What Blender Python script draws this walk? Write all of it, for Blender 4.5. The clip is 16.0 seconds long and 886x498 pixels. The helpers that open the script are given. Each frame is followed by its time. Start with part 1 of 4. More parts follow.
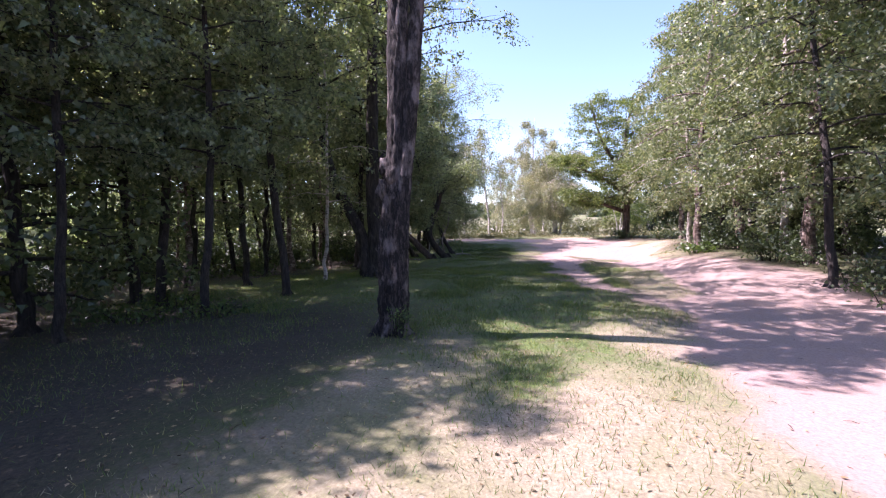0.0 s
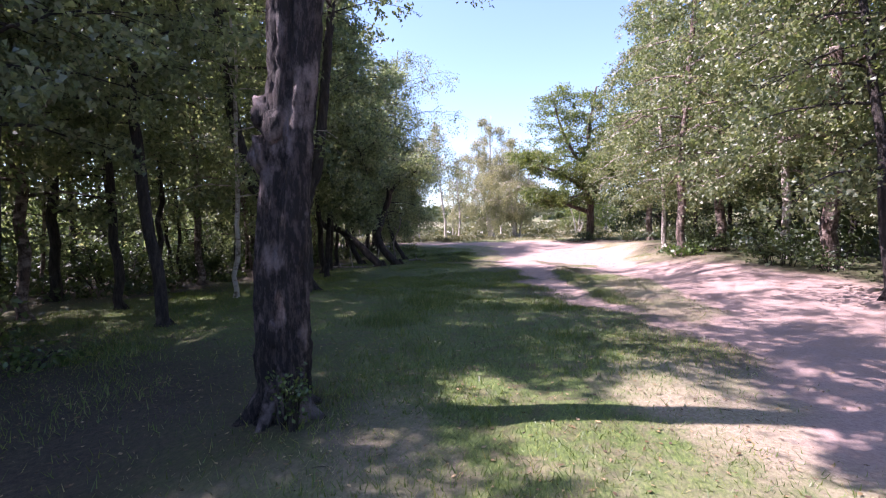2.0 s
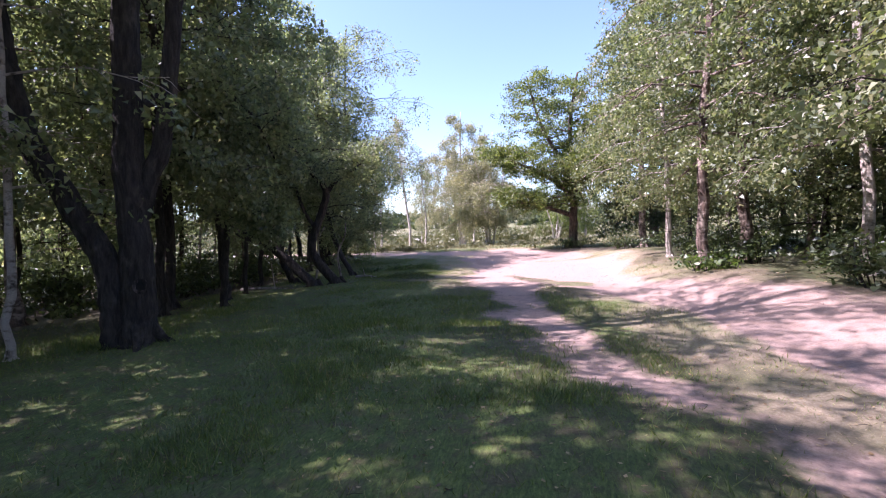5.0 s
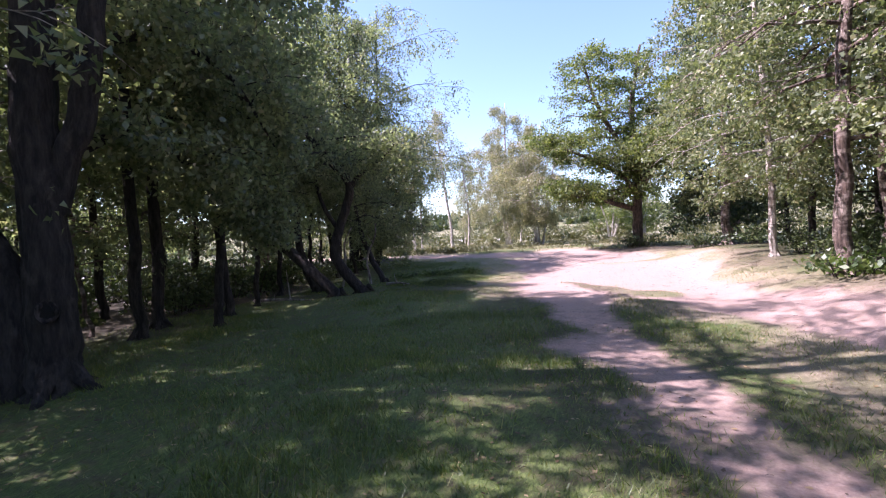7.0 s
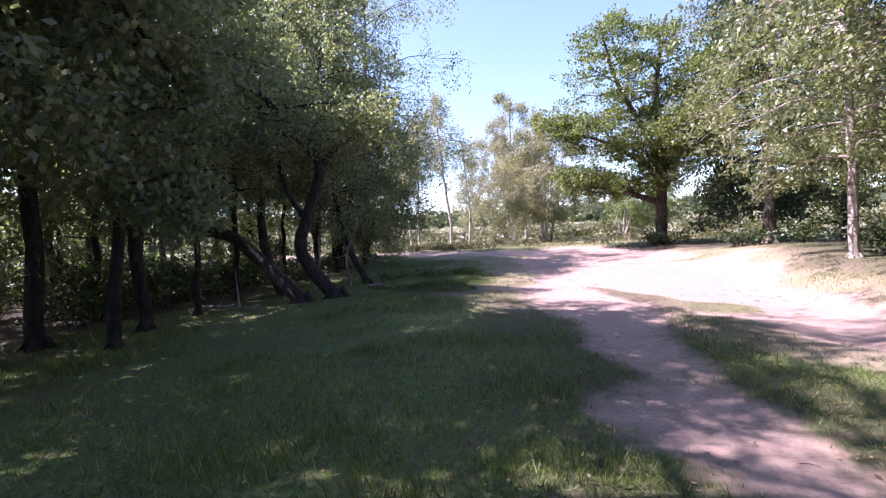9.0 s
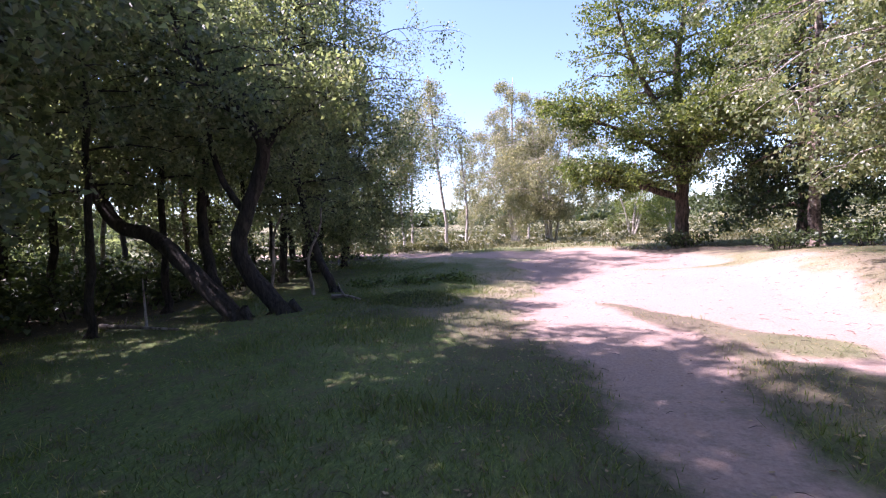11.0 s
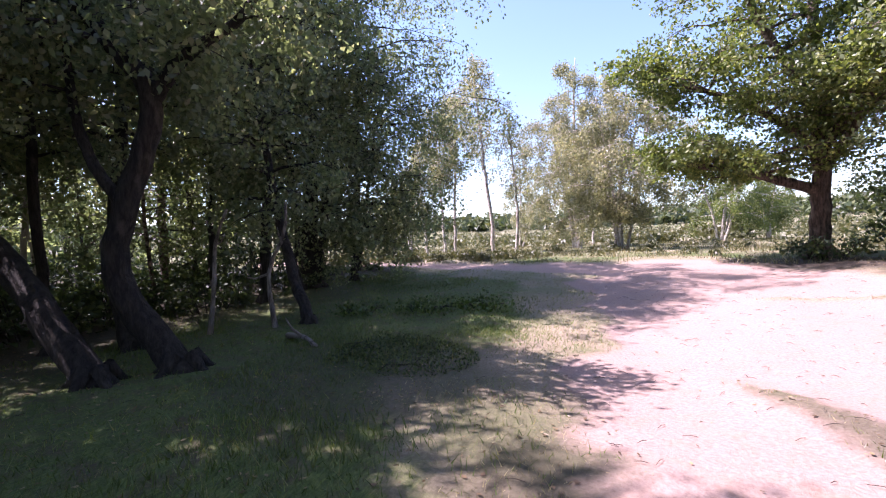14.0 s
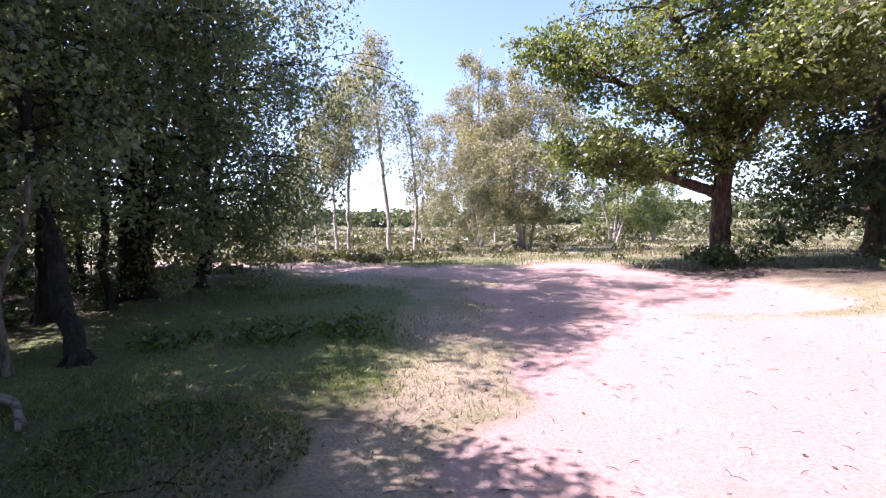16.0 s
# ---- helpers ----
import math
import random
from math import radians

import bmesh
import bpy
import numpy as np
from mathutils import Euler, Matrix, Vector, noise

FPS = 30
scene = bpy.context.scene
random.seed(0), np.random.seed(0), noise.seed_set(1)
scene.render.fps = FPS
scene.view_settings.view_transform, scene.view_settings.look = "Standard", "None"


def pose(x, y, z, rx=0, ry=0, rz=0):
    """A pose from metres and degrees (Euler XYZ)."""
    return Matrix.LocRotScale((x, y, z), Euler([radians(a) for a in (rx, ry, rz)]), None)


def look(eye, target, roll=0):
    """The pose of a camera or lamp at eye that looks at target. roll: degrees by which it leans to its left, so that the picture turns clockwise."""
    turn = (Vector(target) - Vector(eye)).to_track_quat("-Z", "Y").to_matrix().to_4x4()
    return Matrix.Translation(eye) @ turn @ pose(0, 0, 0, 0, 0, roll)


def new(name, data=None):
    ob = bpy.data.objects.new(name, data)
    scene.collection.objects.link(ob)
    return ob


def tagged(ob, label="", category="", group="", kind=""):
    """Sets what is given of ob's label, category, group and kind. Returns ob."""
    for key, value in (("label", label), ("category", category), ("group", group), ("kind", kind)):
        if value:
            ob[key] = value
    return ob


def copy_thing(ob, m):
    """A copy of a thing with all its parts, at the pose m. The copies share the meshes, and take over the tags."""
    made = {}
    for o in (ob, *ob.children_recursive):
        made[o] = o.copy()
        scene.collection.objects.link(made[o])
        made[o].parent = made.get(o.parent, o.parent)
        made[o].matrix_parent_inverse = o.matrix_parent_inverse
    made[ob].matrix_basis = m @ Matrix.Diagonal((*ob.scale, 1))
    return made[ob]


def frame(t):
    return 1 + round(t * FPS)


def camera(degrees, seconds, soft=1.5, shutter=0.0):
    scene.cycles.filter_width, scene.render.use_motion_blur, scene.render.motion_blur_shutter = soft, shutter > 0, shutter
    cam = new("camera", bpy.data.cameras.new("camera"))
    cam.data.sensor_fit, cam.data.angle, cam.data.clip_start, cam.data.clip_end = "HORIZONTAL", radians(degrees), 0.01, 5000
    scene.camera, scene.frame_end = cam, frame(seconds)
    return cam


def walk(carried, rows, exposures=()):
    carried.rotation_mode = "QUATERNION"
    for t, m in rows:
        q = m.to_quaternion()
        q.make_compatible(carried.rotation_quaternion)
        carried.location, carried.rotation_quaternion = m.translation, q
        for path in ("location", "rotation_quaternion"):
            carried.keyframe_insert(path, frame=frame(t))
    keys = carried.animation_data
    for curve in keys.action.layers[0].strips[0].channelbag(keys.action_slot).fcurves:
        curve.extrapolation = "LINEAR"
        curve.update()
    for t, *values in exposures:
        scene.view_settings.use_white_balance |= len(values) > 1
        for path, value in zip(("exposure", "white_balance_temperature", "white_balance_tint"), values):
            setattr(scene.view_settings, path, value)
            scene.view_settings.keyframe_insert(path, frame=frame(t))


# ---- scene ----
cam = camera(88.7, 16.0, 1.15)
PATH = [
    (0, (3.833, 1.479, 1.565), (3.109, 3.34, 1.466), -1.2),
    (0.5, (3.61, 2.132, 1.549), (2.896, 3.998, 1.454), -1.6),
    (1, (3.283, 2.791, 1.544), (2.599, 4.667, 1.448), -0.9),
    (1.5, (3.125, 3.526, 1.487), (2.523, 5.431, 1.393), -1.9),
    (2, (3.008, 4.17, 1.493), (2.469, 6.094, 1.405), -1.6),
    (2.5, (2.932, 4.923, 1.515), (2.459, 6.864, 1.428), -2.2),
    (3, (2.881, 5.649, 1.503), (2.465, 7.604, 1.424), -2.0),
    (3.2, (2.833, 6.014, 1.492), (2.438, 7.973, 1.418), -2.1),
    (5.3, (2.629, 8.661, 1.506), (2.17, 10.607, 1.449), -2.4),
    (5.5, (2.589, 8.894, 1.493), (2.082, 10.828, 1.438), -2.3),
    (6, (2.454, 9.532, 1.49), (1.871, 11.444, 1.438), -3.2),
    (6.5, (2.401, 10.1, 1.484), (1.783, 12.001, 1.438), -2.9),
    (7, (2.208, 10.723, 1.458), (1.579, 12.621, 1.411), -3.3),
    (7.5, (2.133, 11.344, 1.416), (1.497, 13.24, 1.368), -3.7),
    (8, (1.94, 11.939, 1.372), (1.301, 13.834, 1.317), -3.0),
    (8.5, (1.775, 12.626, 1.333), (1.14, 14.521, 1.275), -3.8),
    (9, (1.62, 13.251, 1.35), (0.981, 15.145, 1.291), -2.8),
    (9.2, (1.594, 13.512, 1.376), (0.944, 15.403, 1.306), -2.7),
    (11.3, (1.346, 15.958, 1.348), (0.687, 17.846, 1.283), -2.4),
    (11.5, (1.306, 16.217, 1.347), (0.634, 18.1, 1.277), -2.4),
    (12, (1.212, 16.875, 1.35), (0.524, 18.752, 1.279), -2.5),
    (12.5, (1.129, 17.53, 1.352), (0.361, 19.376, 1.293), -2.0),
    (13, (0.983, 18.117, 1.378), (0.157, 19.938, 1.326), -2.3),
    (13.5, (0.915, 18.75, 1.382), (0.042, 20.55, 1.346), -2.3),
    (14, (0.771, 19.389, 1.367), (-0.125, 21.176, 1.332), -2.2),
    (14.5, (0.731, 19.927, 1.352), (-0.122, 21.736, 1.314), -2.2),
    (15, (0.627, 20.437, 1.372), (-0.123, 22.29, 1.322), -1.9),
    (15.5, (0.543, 20.945, 1.402), (-0.057, 22.852, 1.34), -1.8),
    (16, (0.438, 21.515, 1.425), (-0.073, 23.447, 1.36), -1.0),
]
walk(cam, [(t, look(eye, target, roll)) for t, eye, target, roll in PATH], [(0, 1.86, 6150, 41), (3.2, 1.84, 6150, 41), (6.5, 1.74, 6100, 39), (9, 1.86, 6150, 42), (12.5, 1.8, 6200, 42), (16, 1.82, 6250, 43)])

# ---- light ----
SUN_EL, SUN_AZ = 54.0, 194.0          # the sun stands over the wood, on the side of minus x
sun_dir = Vector((math.cos(radians(SUN_EL)) * math.cos(radians(SUN_AZ)),
                  math.cos(radians(SUN_EL)) * math.sin(radians(SUN_AZ)), math.sin(radians(SUN_EL))))
world = bpy.data.worlds.new("sky")
scene.world = world
world.use_nodes = True
wn = world.node_tree
sky = wn.nodes.new("ShaderNodeTexSky")
sky.sky_type = "NISHITA"
sky.sun_disc = False
sky.sun_elevation = radians(SUN_EL)
sky.sun_rotation = math.atan2(sun_dir.x, sun_dir.y)
sky.air_density, sky.dust_density, sky.ozone_density = 1.0, 0.8, 0.9
tone = wn.nodes.new("ShaderNodeMixRGB")
tone.blend_type = "MULTIPLY"
tone.inputs[0].default_value, tone.inputs[2].default_value = 1.0, (0.88, 1.0, 1.0, 1)
wn.links.new(sky.outputs[0], tone.inputs[1])
wn.links.new(tone.outputs[0], wn.nodes["Background"].inputs[0])
wn.nodes["Background"].inputs[1].default_value = 0.105
sun = new("sun", bpy.data.lights.new("sun", "SUN"))
sun.data.energy, sun.data.angle, sun.data.color = 4.7, radians(0.55), (1.0, 0.95, 0.88)
sun.matrix_world = look(tuple(sun_dir * 60), (0, 0, 0))


# ---- small helpers ----
def smooth(a, b, v):
    u = np.clip((np.asarray(v, dtype=float) - a) / (b - a), 0, 1)
    return u * u * (3 - 2 * u)


def lattice(ix, iy, seed):
    h = np.sin(ix * 127.1 + iy * 311.7 + seed * 74.7) * 43758.5453
    return h - np.floor(h)


def vnoise(x, y, scale, seed=0):
    """Smooth value noise, 0 to 1."""
    x, y = np.asarray(x, dtype=float) * scale, np.asarray(y, dtype=float) * scale
    ix, iy = np.floor(x), np.floor(y)
    fx, fy = x - ix, y - iy
    fx, fy = fx * fx * (3 - 2 * fx), fy * fy * (3 - 2 * fy)
    a = lattice(ix, iy, seed) * (1 - fx) + lattice(ix + 1, iy, seed) * fx
    b = lattice(ix, iy + 1, seed) * (1 - fx) + lattice(ix + 1, iy + 1, seed) * fx
    return a * (1 - fy) + b * fy


def near_line(x, y, pts):
    """Distance to a polyline, less its half-width there (pts: x, y, half-width)."""
    best = np.full(np.shape(x), 1e9)
    for (x0, y0, w0), (x1, y1, w1) in zip(pts, pts[1:]):
        dx, dy = x1 - x0, y1 - y0
        s = np.clip(((x - x0) * dx + (y - y0) * dy) / (dx * dx + dy * dy), 0, 1)
        best = np.minimum(best, np.hypot(x - x0 - s * dx, y - y0 - s * dy) - (w0 + s * (w1 - w0)))
    return best


TRACK = [(10.8, -5, 3.0), (8.6, 3, 3.0), (7.3, 9, 2.5), (6.4, 13.5, 1.3), (5.4, 18, 0.75), (3.9, 22, 1.3), (2.9, 26.5, 2.7), (1.8, 30, 2.9), (1.0, 33.2, 1.4)]
TRAIL = [(5.1, 10.2, 0.5), (3.85, 12.6, 0.4), (3.2, 14.3, 0.45), (2.7, 16.1, 0.5), (2.1, 18.3, 0.65), (1.7, 20.3, 0.85), (1.4, 22.5, 1.2), (1.3, 26, 1.5)]
CLEAR = [(2.0, 24.5, 1.9), (3.9, 26.0, 1.3), (5.4, 28.6, 0.8)]
LANE = [(1.5, 31.5, 1.6), (-2.0, 32.2, 0.9), (-5.0, 32.6, 0.55), (-9.0, 33.6, 0.5), (-16, 35.0, 0.5), (-30, 37, 0.5)]
STRIP = [(1.2, 24.3, 0.12), (2.2, 22.9, 0.3), (3.4, 21.4, 0.35)]
STRIP_FAR = [(2.2, 28.8, 0.1), (5.5, 29.3, 0.3), (9, 30, 0.4)]
ISLAND = [(2.9, 20.2, 0.2), (3.6, 18.4, 0.55), (4.1, 16.2, 0.7), (4.4, 14.0, 0.6), (4.9, 12.4, 0.3)]


def sand_at(x, y):
    x, y = np.asarray(x, dtype=float), np.asarray(y, dtype=float)
    wob = (vnoise(x, y, 0.9, 3) - 0.5) * 0.9 + (vnoise(x, y, 3.1, 4) - 0.5) * 0.4
    d = np.minimum(near_line(x, y, TRACK), np.minimum(near_line(x, y, CLEAR), near_line(x, y, LANE)))
    s = np.maximum(1 - smooth(-0.55, 0.65, d + wob), (0.74 + 0.26 * smooth(19, 22, y)) * (1 - smooth(-0.4, 0.5, near_line(x, y, TRAIL) + wob)))
    for strip in (STRIP, STRIP_FAR, ISLAND):
        s = s * (0.15 + 0.85 * smooth(-0.1, 0.3, near_line(x, y, strip) + wob * 0.5))
    return s


def dry_at(x, y):
    """Where the turf is worn and parched: beside the track and in the open."""
    x, y = np.asarray(x, dtype=float), np.asarray(y, dtype=float)
    d = np.minimum(np.minimum(near_line(x, y, TRACK), near_line(x, y, CLEAR)), near_line(x, y, LANE))
    d = np.minimum(d, near_line(x, y, TRAIL) + 2.2 * (1 - smooth(19.5, 22, y)) + 0.4)
    d = np.minimum(d, near_line(x, y, [(-0.5, 28.0, 0.7), (0.1, 25.0, 0.9), (0.6, 22.5, 0.6)]))
    a = 1 - smooth(0.2, 1.9, d + (vnoise(x, y, 0.6, 7) - 0.5) * 1.6)
    start = (1 - smooth(4.5, 9.5, y + (vnoise(x, y, 0.7, 9) - 0.5) * 3)) * smooth(-0.3, 2.4, x)
    return np.clip(np.maximum(np.maximum(a, start), 0.5 * smooth(33, 37, y)) + (vnoise(x, y, 1.3, 8) - 0.5) * 0.5, 0, 1)


def ground_z(x, y):
    x, y = np.asarray(x, dtype=float), np.asarray(y, dtype=float)
    z = 0.62 * smooth(24, 36, y) + 0.45 * smooth(4.2, 7.2, x) * smooth(9, 18, y) * (1 - smooth(27, 34, y))
    z = z + 9.0 * smooth(70, 270, np.hypot(x, y - 20)) + 0.10 * (vnoise(x, y, 0.35, 1) - 0.5) + 0.05 * (vnoise(x, y, 1.3, 2) - 0.5)
    s = sand_at(x, y)
    return z - 0.05 * s + 0.03 * (1 - s) * (vnoise(x, y, 3.0, 5) - 0.5)


def gz(x, y):
    return float(ground_z(x, y))


# ---- materials ----
def material(name, rough=0.8):
    m = bpy.data.materials.new(name)
    m.use_nodes = True
    b = m.node_tree.nodes["Principled BSDF"]
    b.inputs["Roughness"].default_value = rough
    return m, m.node_tree, b


def node(nt, kind, **inputs):
    n = nt.nodes.new("ShaderNode" + kind)
    for k, v in inputs.items():
        n.inputs[k.replace("_", " ")].default_value = v
    return n


def ramp(nt, source, stops):
    n = nt.nodes.new("ShaderNodeValToRGB")
    el = n.color_ramp.elements
    while len(el) < len(stops):
        el.new(0.5)
    for e, (p, c) in zip(el, stops):
        e.position, e.color = p, (*c, 1)
    nt.links.new(source, n.inputs[0])
    return n.outputs[0]


def mixed(nt, fac, a, b, mode="MIX"):
    n = nt.nodes.new("ShaderNodeMixRGB")
    n.blend_type = mode
    for i, v in enumerate((fac, a, b)):
        if isinstance(v, bpy.types.NodeSocket):
            nt.links.new(v, n.inputs[i])
        elif i == 0:
            n.inputs[0].default_value = v
        else:
            n.inputs[i].default_value = (*v, 1)
    return n.outputs[0]


def noise_tex(nt, scale, detail=6.0, rough=0.6, coord=None, stretch=None):
    n = node(nt, "TexNoise", Scale=scale, Detail=detail, Roughness=rough)
    if coord is None:
        coord = nt.nodes.new("ShaderNodeTexCoord").outputs["Object"]
    if stretch:
        mp = nt.nodes.new("ShaderNodeMapping")
        mp.inputs["Scale"].default_value = stretch
        nt.links.new(coord, mp.inputs[0])
        coord = mp.outputs[0]
    nt.links.new(coord, n.inputs["Vector"])
    return n.outputs["Fac"]


def bump(nt, b, height, strength=0.5, distance=0.02):
    n = node(nt, "Bump", Strength=strength, Distance=distance)
    nt.links.new(height, n.inputs["Height"])
    nt.links.new(n.outputs[0], b.inputs["Normal"])


def ground_material():
    m, nt, b = material("heath_ground", 0.95)
    at = nt.nodes.new("ShaderNodeAttribute")
    at.attribute_name = "cover"
    sep = nt.nodes.new("ShaderNodeSeparateColor")
    nt.links.new(at.outputs["Color"], sep.inputs[0])
    fine = noise_tex(nt, 34, 8, 0.7)
    mid = noise_tex(nt, 4.5, 7, 0.65)
    big = noise_tex(nt, 0.7, 5, 0.6)
    blade = noise_tex(nt, 16, 8, 0.75, stretch=(3, 1, 1))
    green = ramp(nt, blade, [(0.30, (0.024, 0.030, 0.010)), (0.5, (0.070, 0.108, 0.024)), (0.70, (0.17, 0.21, 0.055))])
    soil = ramp(nt, fine, [(0.3, (0.035, 0.024, 0.016)), (0.55, (0.10, 0.072, 0.046)), (0.75, (0.21, 0.16, 0.10))])
    turf = mixed(nt, ramp(nt, mid, [(0.46, (0, 0, 0)), (0.66, (0.75, 0.75, 0.75))]), green, soil)
    straw = ramp(nt, fine, [(0.25, (0.12, 0.095, 0.062)), (0.5, (0.245, 0.202, 0.138)), (0.75, (0.38, 0.325, 0.24))])
    straw = mixed(nt, ramp(nt, big, [(0.42, (0, 0, 0)), (0.62, (0.55, 0.55, 0.55))]), straw, green)
    sand = ramp(nt, fine, [(0.25, (0.186, 0.124, 0.106)), (0.5, (0.296, 0.211, 0.186)), (0.78, (0.385, 0.292, 0.264))])
    sand = mixed(nt, ramp(nt, mid, [(0.45, (0, 0, 0)), (0.75, (0.5, 0.5, 0.5))]), sand, (0.30, 0.195, 0.135))
    edge = node(nt, "Math")
    edge.operation = "MULTIPLY_ADD"
    nt.links.new(mid, edge.inputs[0])
    edge.inputs[1].default_value, edge.inputs[2].default_value = 0.9, -0.45
    add = node(nt, "Math")
    nt.links.new(sep.outputs[0], add.inputs[0])
    nt.links.new(edge.outputs[0], add.inputs[1])
    dryadd = node(nt, "Math")
    nt.links.new(sep.outputs[1], dryadd.inputs[0])
    nt.links.new(edge.outputs[0], dryadd.inputs[1])
    col = mixed(nt, ramp(nt, dryadd.outputs[0], [(0.3, (0, 0, 0)), (0.7, (1, 1, 1))]), turf, straw)
    # Leaf litter, toned near-black so that tree shade is in its colour.
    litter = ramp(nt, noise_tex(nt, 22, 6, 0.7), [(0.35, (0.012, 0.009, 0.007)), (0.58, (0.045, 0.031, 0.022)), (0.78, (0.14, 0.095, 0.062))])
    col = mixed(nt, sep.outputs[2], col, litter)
    col = mixed(nt, ramp(nt, add.outputs[0], [(0.28, (0, 0, 0)), (0.76, (1, 1, 1))]), col, sand)
    nt.links.new(col, b.inputs["Base Color"])
    bump(nt, b, fine, 0.7, 0.018)
    return m


def leaf_material(name, stops, through_light=0.4, gloss=0.5):
    """Thin leaves: diffuse, light let through, and a waxy sheen; each leaf its own tone."""
    m = bpy.data.materials.new(name)
    m.use_nodes = True
    nt = m.node_tree
    nt.nodes.remove(nt.nodes["Principled BSDF"])
    out = nt.nodes["Material Output"]
    rnd = nt.nodes.new("ShaderNodeNewGeometry").outputs["Random Per Island"]
    col = ramp(nt, rnd, stops)
    patch = noise_tex(nt, 0.8, 4, 0.6)
    col = mixed(nt, 1.0, col, ramp(nt, patch, [(0.3, (0.72, 0.76, 0.7)), (0.7, (1.25, 1.2, 1.0))]), "MULTIPLY")
    d, tr, gl = node(nt, "BsdfDiffuse"), node(nt, "BsdfTranslucent"), node(nt, "BsdfGlossy", Roughness=gloss)
    nt.links.new(col, d.inputs[0])
    nt.links.new(mixed(nt, 1.0, col, (1.35, 1.45, 0.95), "MULTIPLY"), tr.inputs[0])
    gl.inputs[0].default_value = (0.9, 0.95, 1.0, 1)
    mix = nt.nodes.new("ShaderNodeMixShader")
    mix.inputs[0].default_value = through_light
    nt.links.new(d.outputs[0], mix.inputs[1])
    nt.links.new(tr.outputs[0], mix.inputs[2])
    mix2 = nt.nodes.new("ShaderNodeMixShader")
    mix2.inputs[0].default_value = 0.045
    nt.links.new(mix.outputs[0], mix2.inputs[1])
    nt.links.new(gl.outputs[0], mix2.inputs[2])
    nt.links.new(mix2.outputs[0], out.inputs[0])
    return m


def bark_material(name, dark, mid_c, pale, pale_amount, ring=False, long=0.45, grain=7, sharp=0.16):
    m, nt, b = material(name, 0.9)
    fiss = noise_tex(nt, grain, 9, 0.72, stretch=(2.2, 2.2, long))
    plates = noise_tex(nt, 3.2, 5, 0.6, stretch=(1.6, 1.6, 0.8 if not ring else 2.6))
    fine = noise_tex(nt, 60, 4, 0.7)
    col = ramp(nt, fiss, [(0.56 - sharp, dark), (0.56, mid_c), (0.72, tuple(c * 1.7 for c in mid_c))])
    col = mixed(nt, ramp(nt, plates, [(0.62 - pale_amount * 0.4, (0, 0, 0)), (0.74 - pale_amount * 0.4, (1, 1, 1))]), col,
                ramp(nt, fine, [(0.3, tuple(c * 0.6 for c in pale)), (0.7, pale)]))
    nt.links.new(col, b.inputs["Base Color"])
    bump(nt, b, fiss, 1.0, 0.09)
    return m


GROUND = ground_material()
BIRCH_LEAF = leaf_material("birch_leaves", [(0.0, (0.09, 0.12, 0.058)), (0.5, (0.16, 0.195, 0.098)), (0.85, (0.235, 0.262, 0.145)), (1.0, (0.32, 0.305, 0.19))], 0.42)
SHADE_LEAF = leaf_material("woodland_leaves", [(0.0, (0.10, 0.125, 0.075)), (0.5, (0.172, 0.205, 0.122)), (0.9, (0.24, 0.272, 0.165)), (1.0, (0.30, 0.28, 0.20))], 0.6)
OAK_LEAF = leaf_material("oak_leaves", [(0.0, (0.055, 0.085, 0.02)), (0.5, (0.12, 0.16, 0.04)), (1.0, (0.23, 0.255, 0.075))], 0.45)
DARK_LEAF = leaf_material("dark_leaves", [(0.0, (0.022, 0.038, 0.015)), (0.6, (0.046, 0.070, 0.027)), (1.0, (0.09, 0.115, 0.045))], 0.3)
EVERGREEN_LEAF = leaf_material("evergreen_leaves", [(0.0, (0.05, 0.075, 0.03)), (0.6, (0.095, 0.13, 0.052)), (1.0, (0.16, 0.19, 0.085))], 0.35)
PALE_LEAF = leaf_material("weeping_birch_leaves", [(0.0, (0.15, 0.155, 0.10)), (0.5, (0.24, 0.235, 0.165)), (1.0, (0.36, 0.325, 0.25))], 0.5)
FERN_LEAF = leaf_material("undergrowth_leaves", [(0.0, (0.035, 0.065, 0.014)), (0.6, (0.07, 0.12, 0.025)), (1.0, (0.13, 0.17, 0.05))])
# Darker copy of the fern leaves: the shade under trees is in the colour.
UNDER_SHADE_LEAF = leaf_material("shade_toned_undergrowth_leaves", [(0.0, (0.026, 0.044, 0.015)), (0.6, (0.052, 0.080, 0.026)), (1.0, (0.10, 0.125, 0.045))], 0.3)
GRASS_LEAF = leaf_material("grass_blades", [(0.0, (0.055, 0.090, 0.016)), (0.6, (0.11, 0.165, 0.034)), (0.9, (0.17, 0.20, 0.05)), (1.0, (0.30, 0.25, 0.11))], 0.4)
STRAW_LEAF = leaf_material("dry_grass_blades", [(0.0, (0.11, 0.105, 0.05)), (0.5, (0.25, 0.215, 0.125)), (1.0, (0.39, 0.335, 0.225))], 0.3)
HEATH_LEAF = leaf_material("heath_shrub_leaves", [(0.0, (0.072, 0.078, 0.030)), (0.5, (0.100, 0.103, 0.042)), (1.0, (0.135, 0.122, 0.055))], 0.25)
WOOD_FAR = leaf_material("far_wood_leaves", [(0.0, (0.05, 0.07, 0.03)), (0.6, (0.08, 0.105, 0.045)), (1.0, (0.13, 0.14, 0.06))], 0.2)
DEAD_LEAF = leaf_material("fallen_leaves", [(0.0, (0.06, 0.035, 0.02)), (0.5, (0.17, 0.11, 0.06)), (1.0, (0.36, 0.27, 0.17))], 0.15)
OLD_BARK = bark_material("old_birch_bark", (0.010, 0.007, 0.007), (0.058, 0.044, 0.042), (0.26, 0.21, 0.20), 0.26, False, 0.6, 11, 0.08)
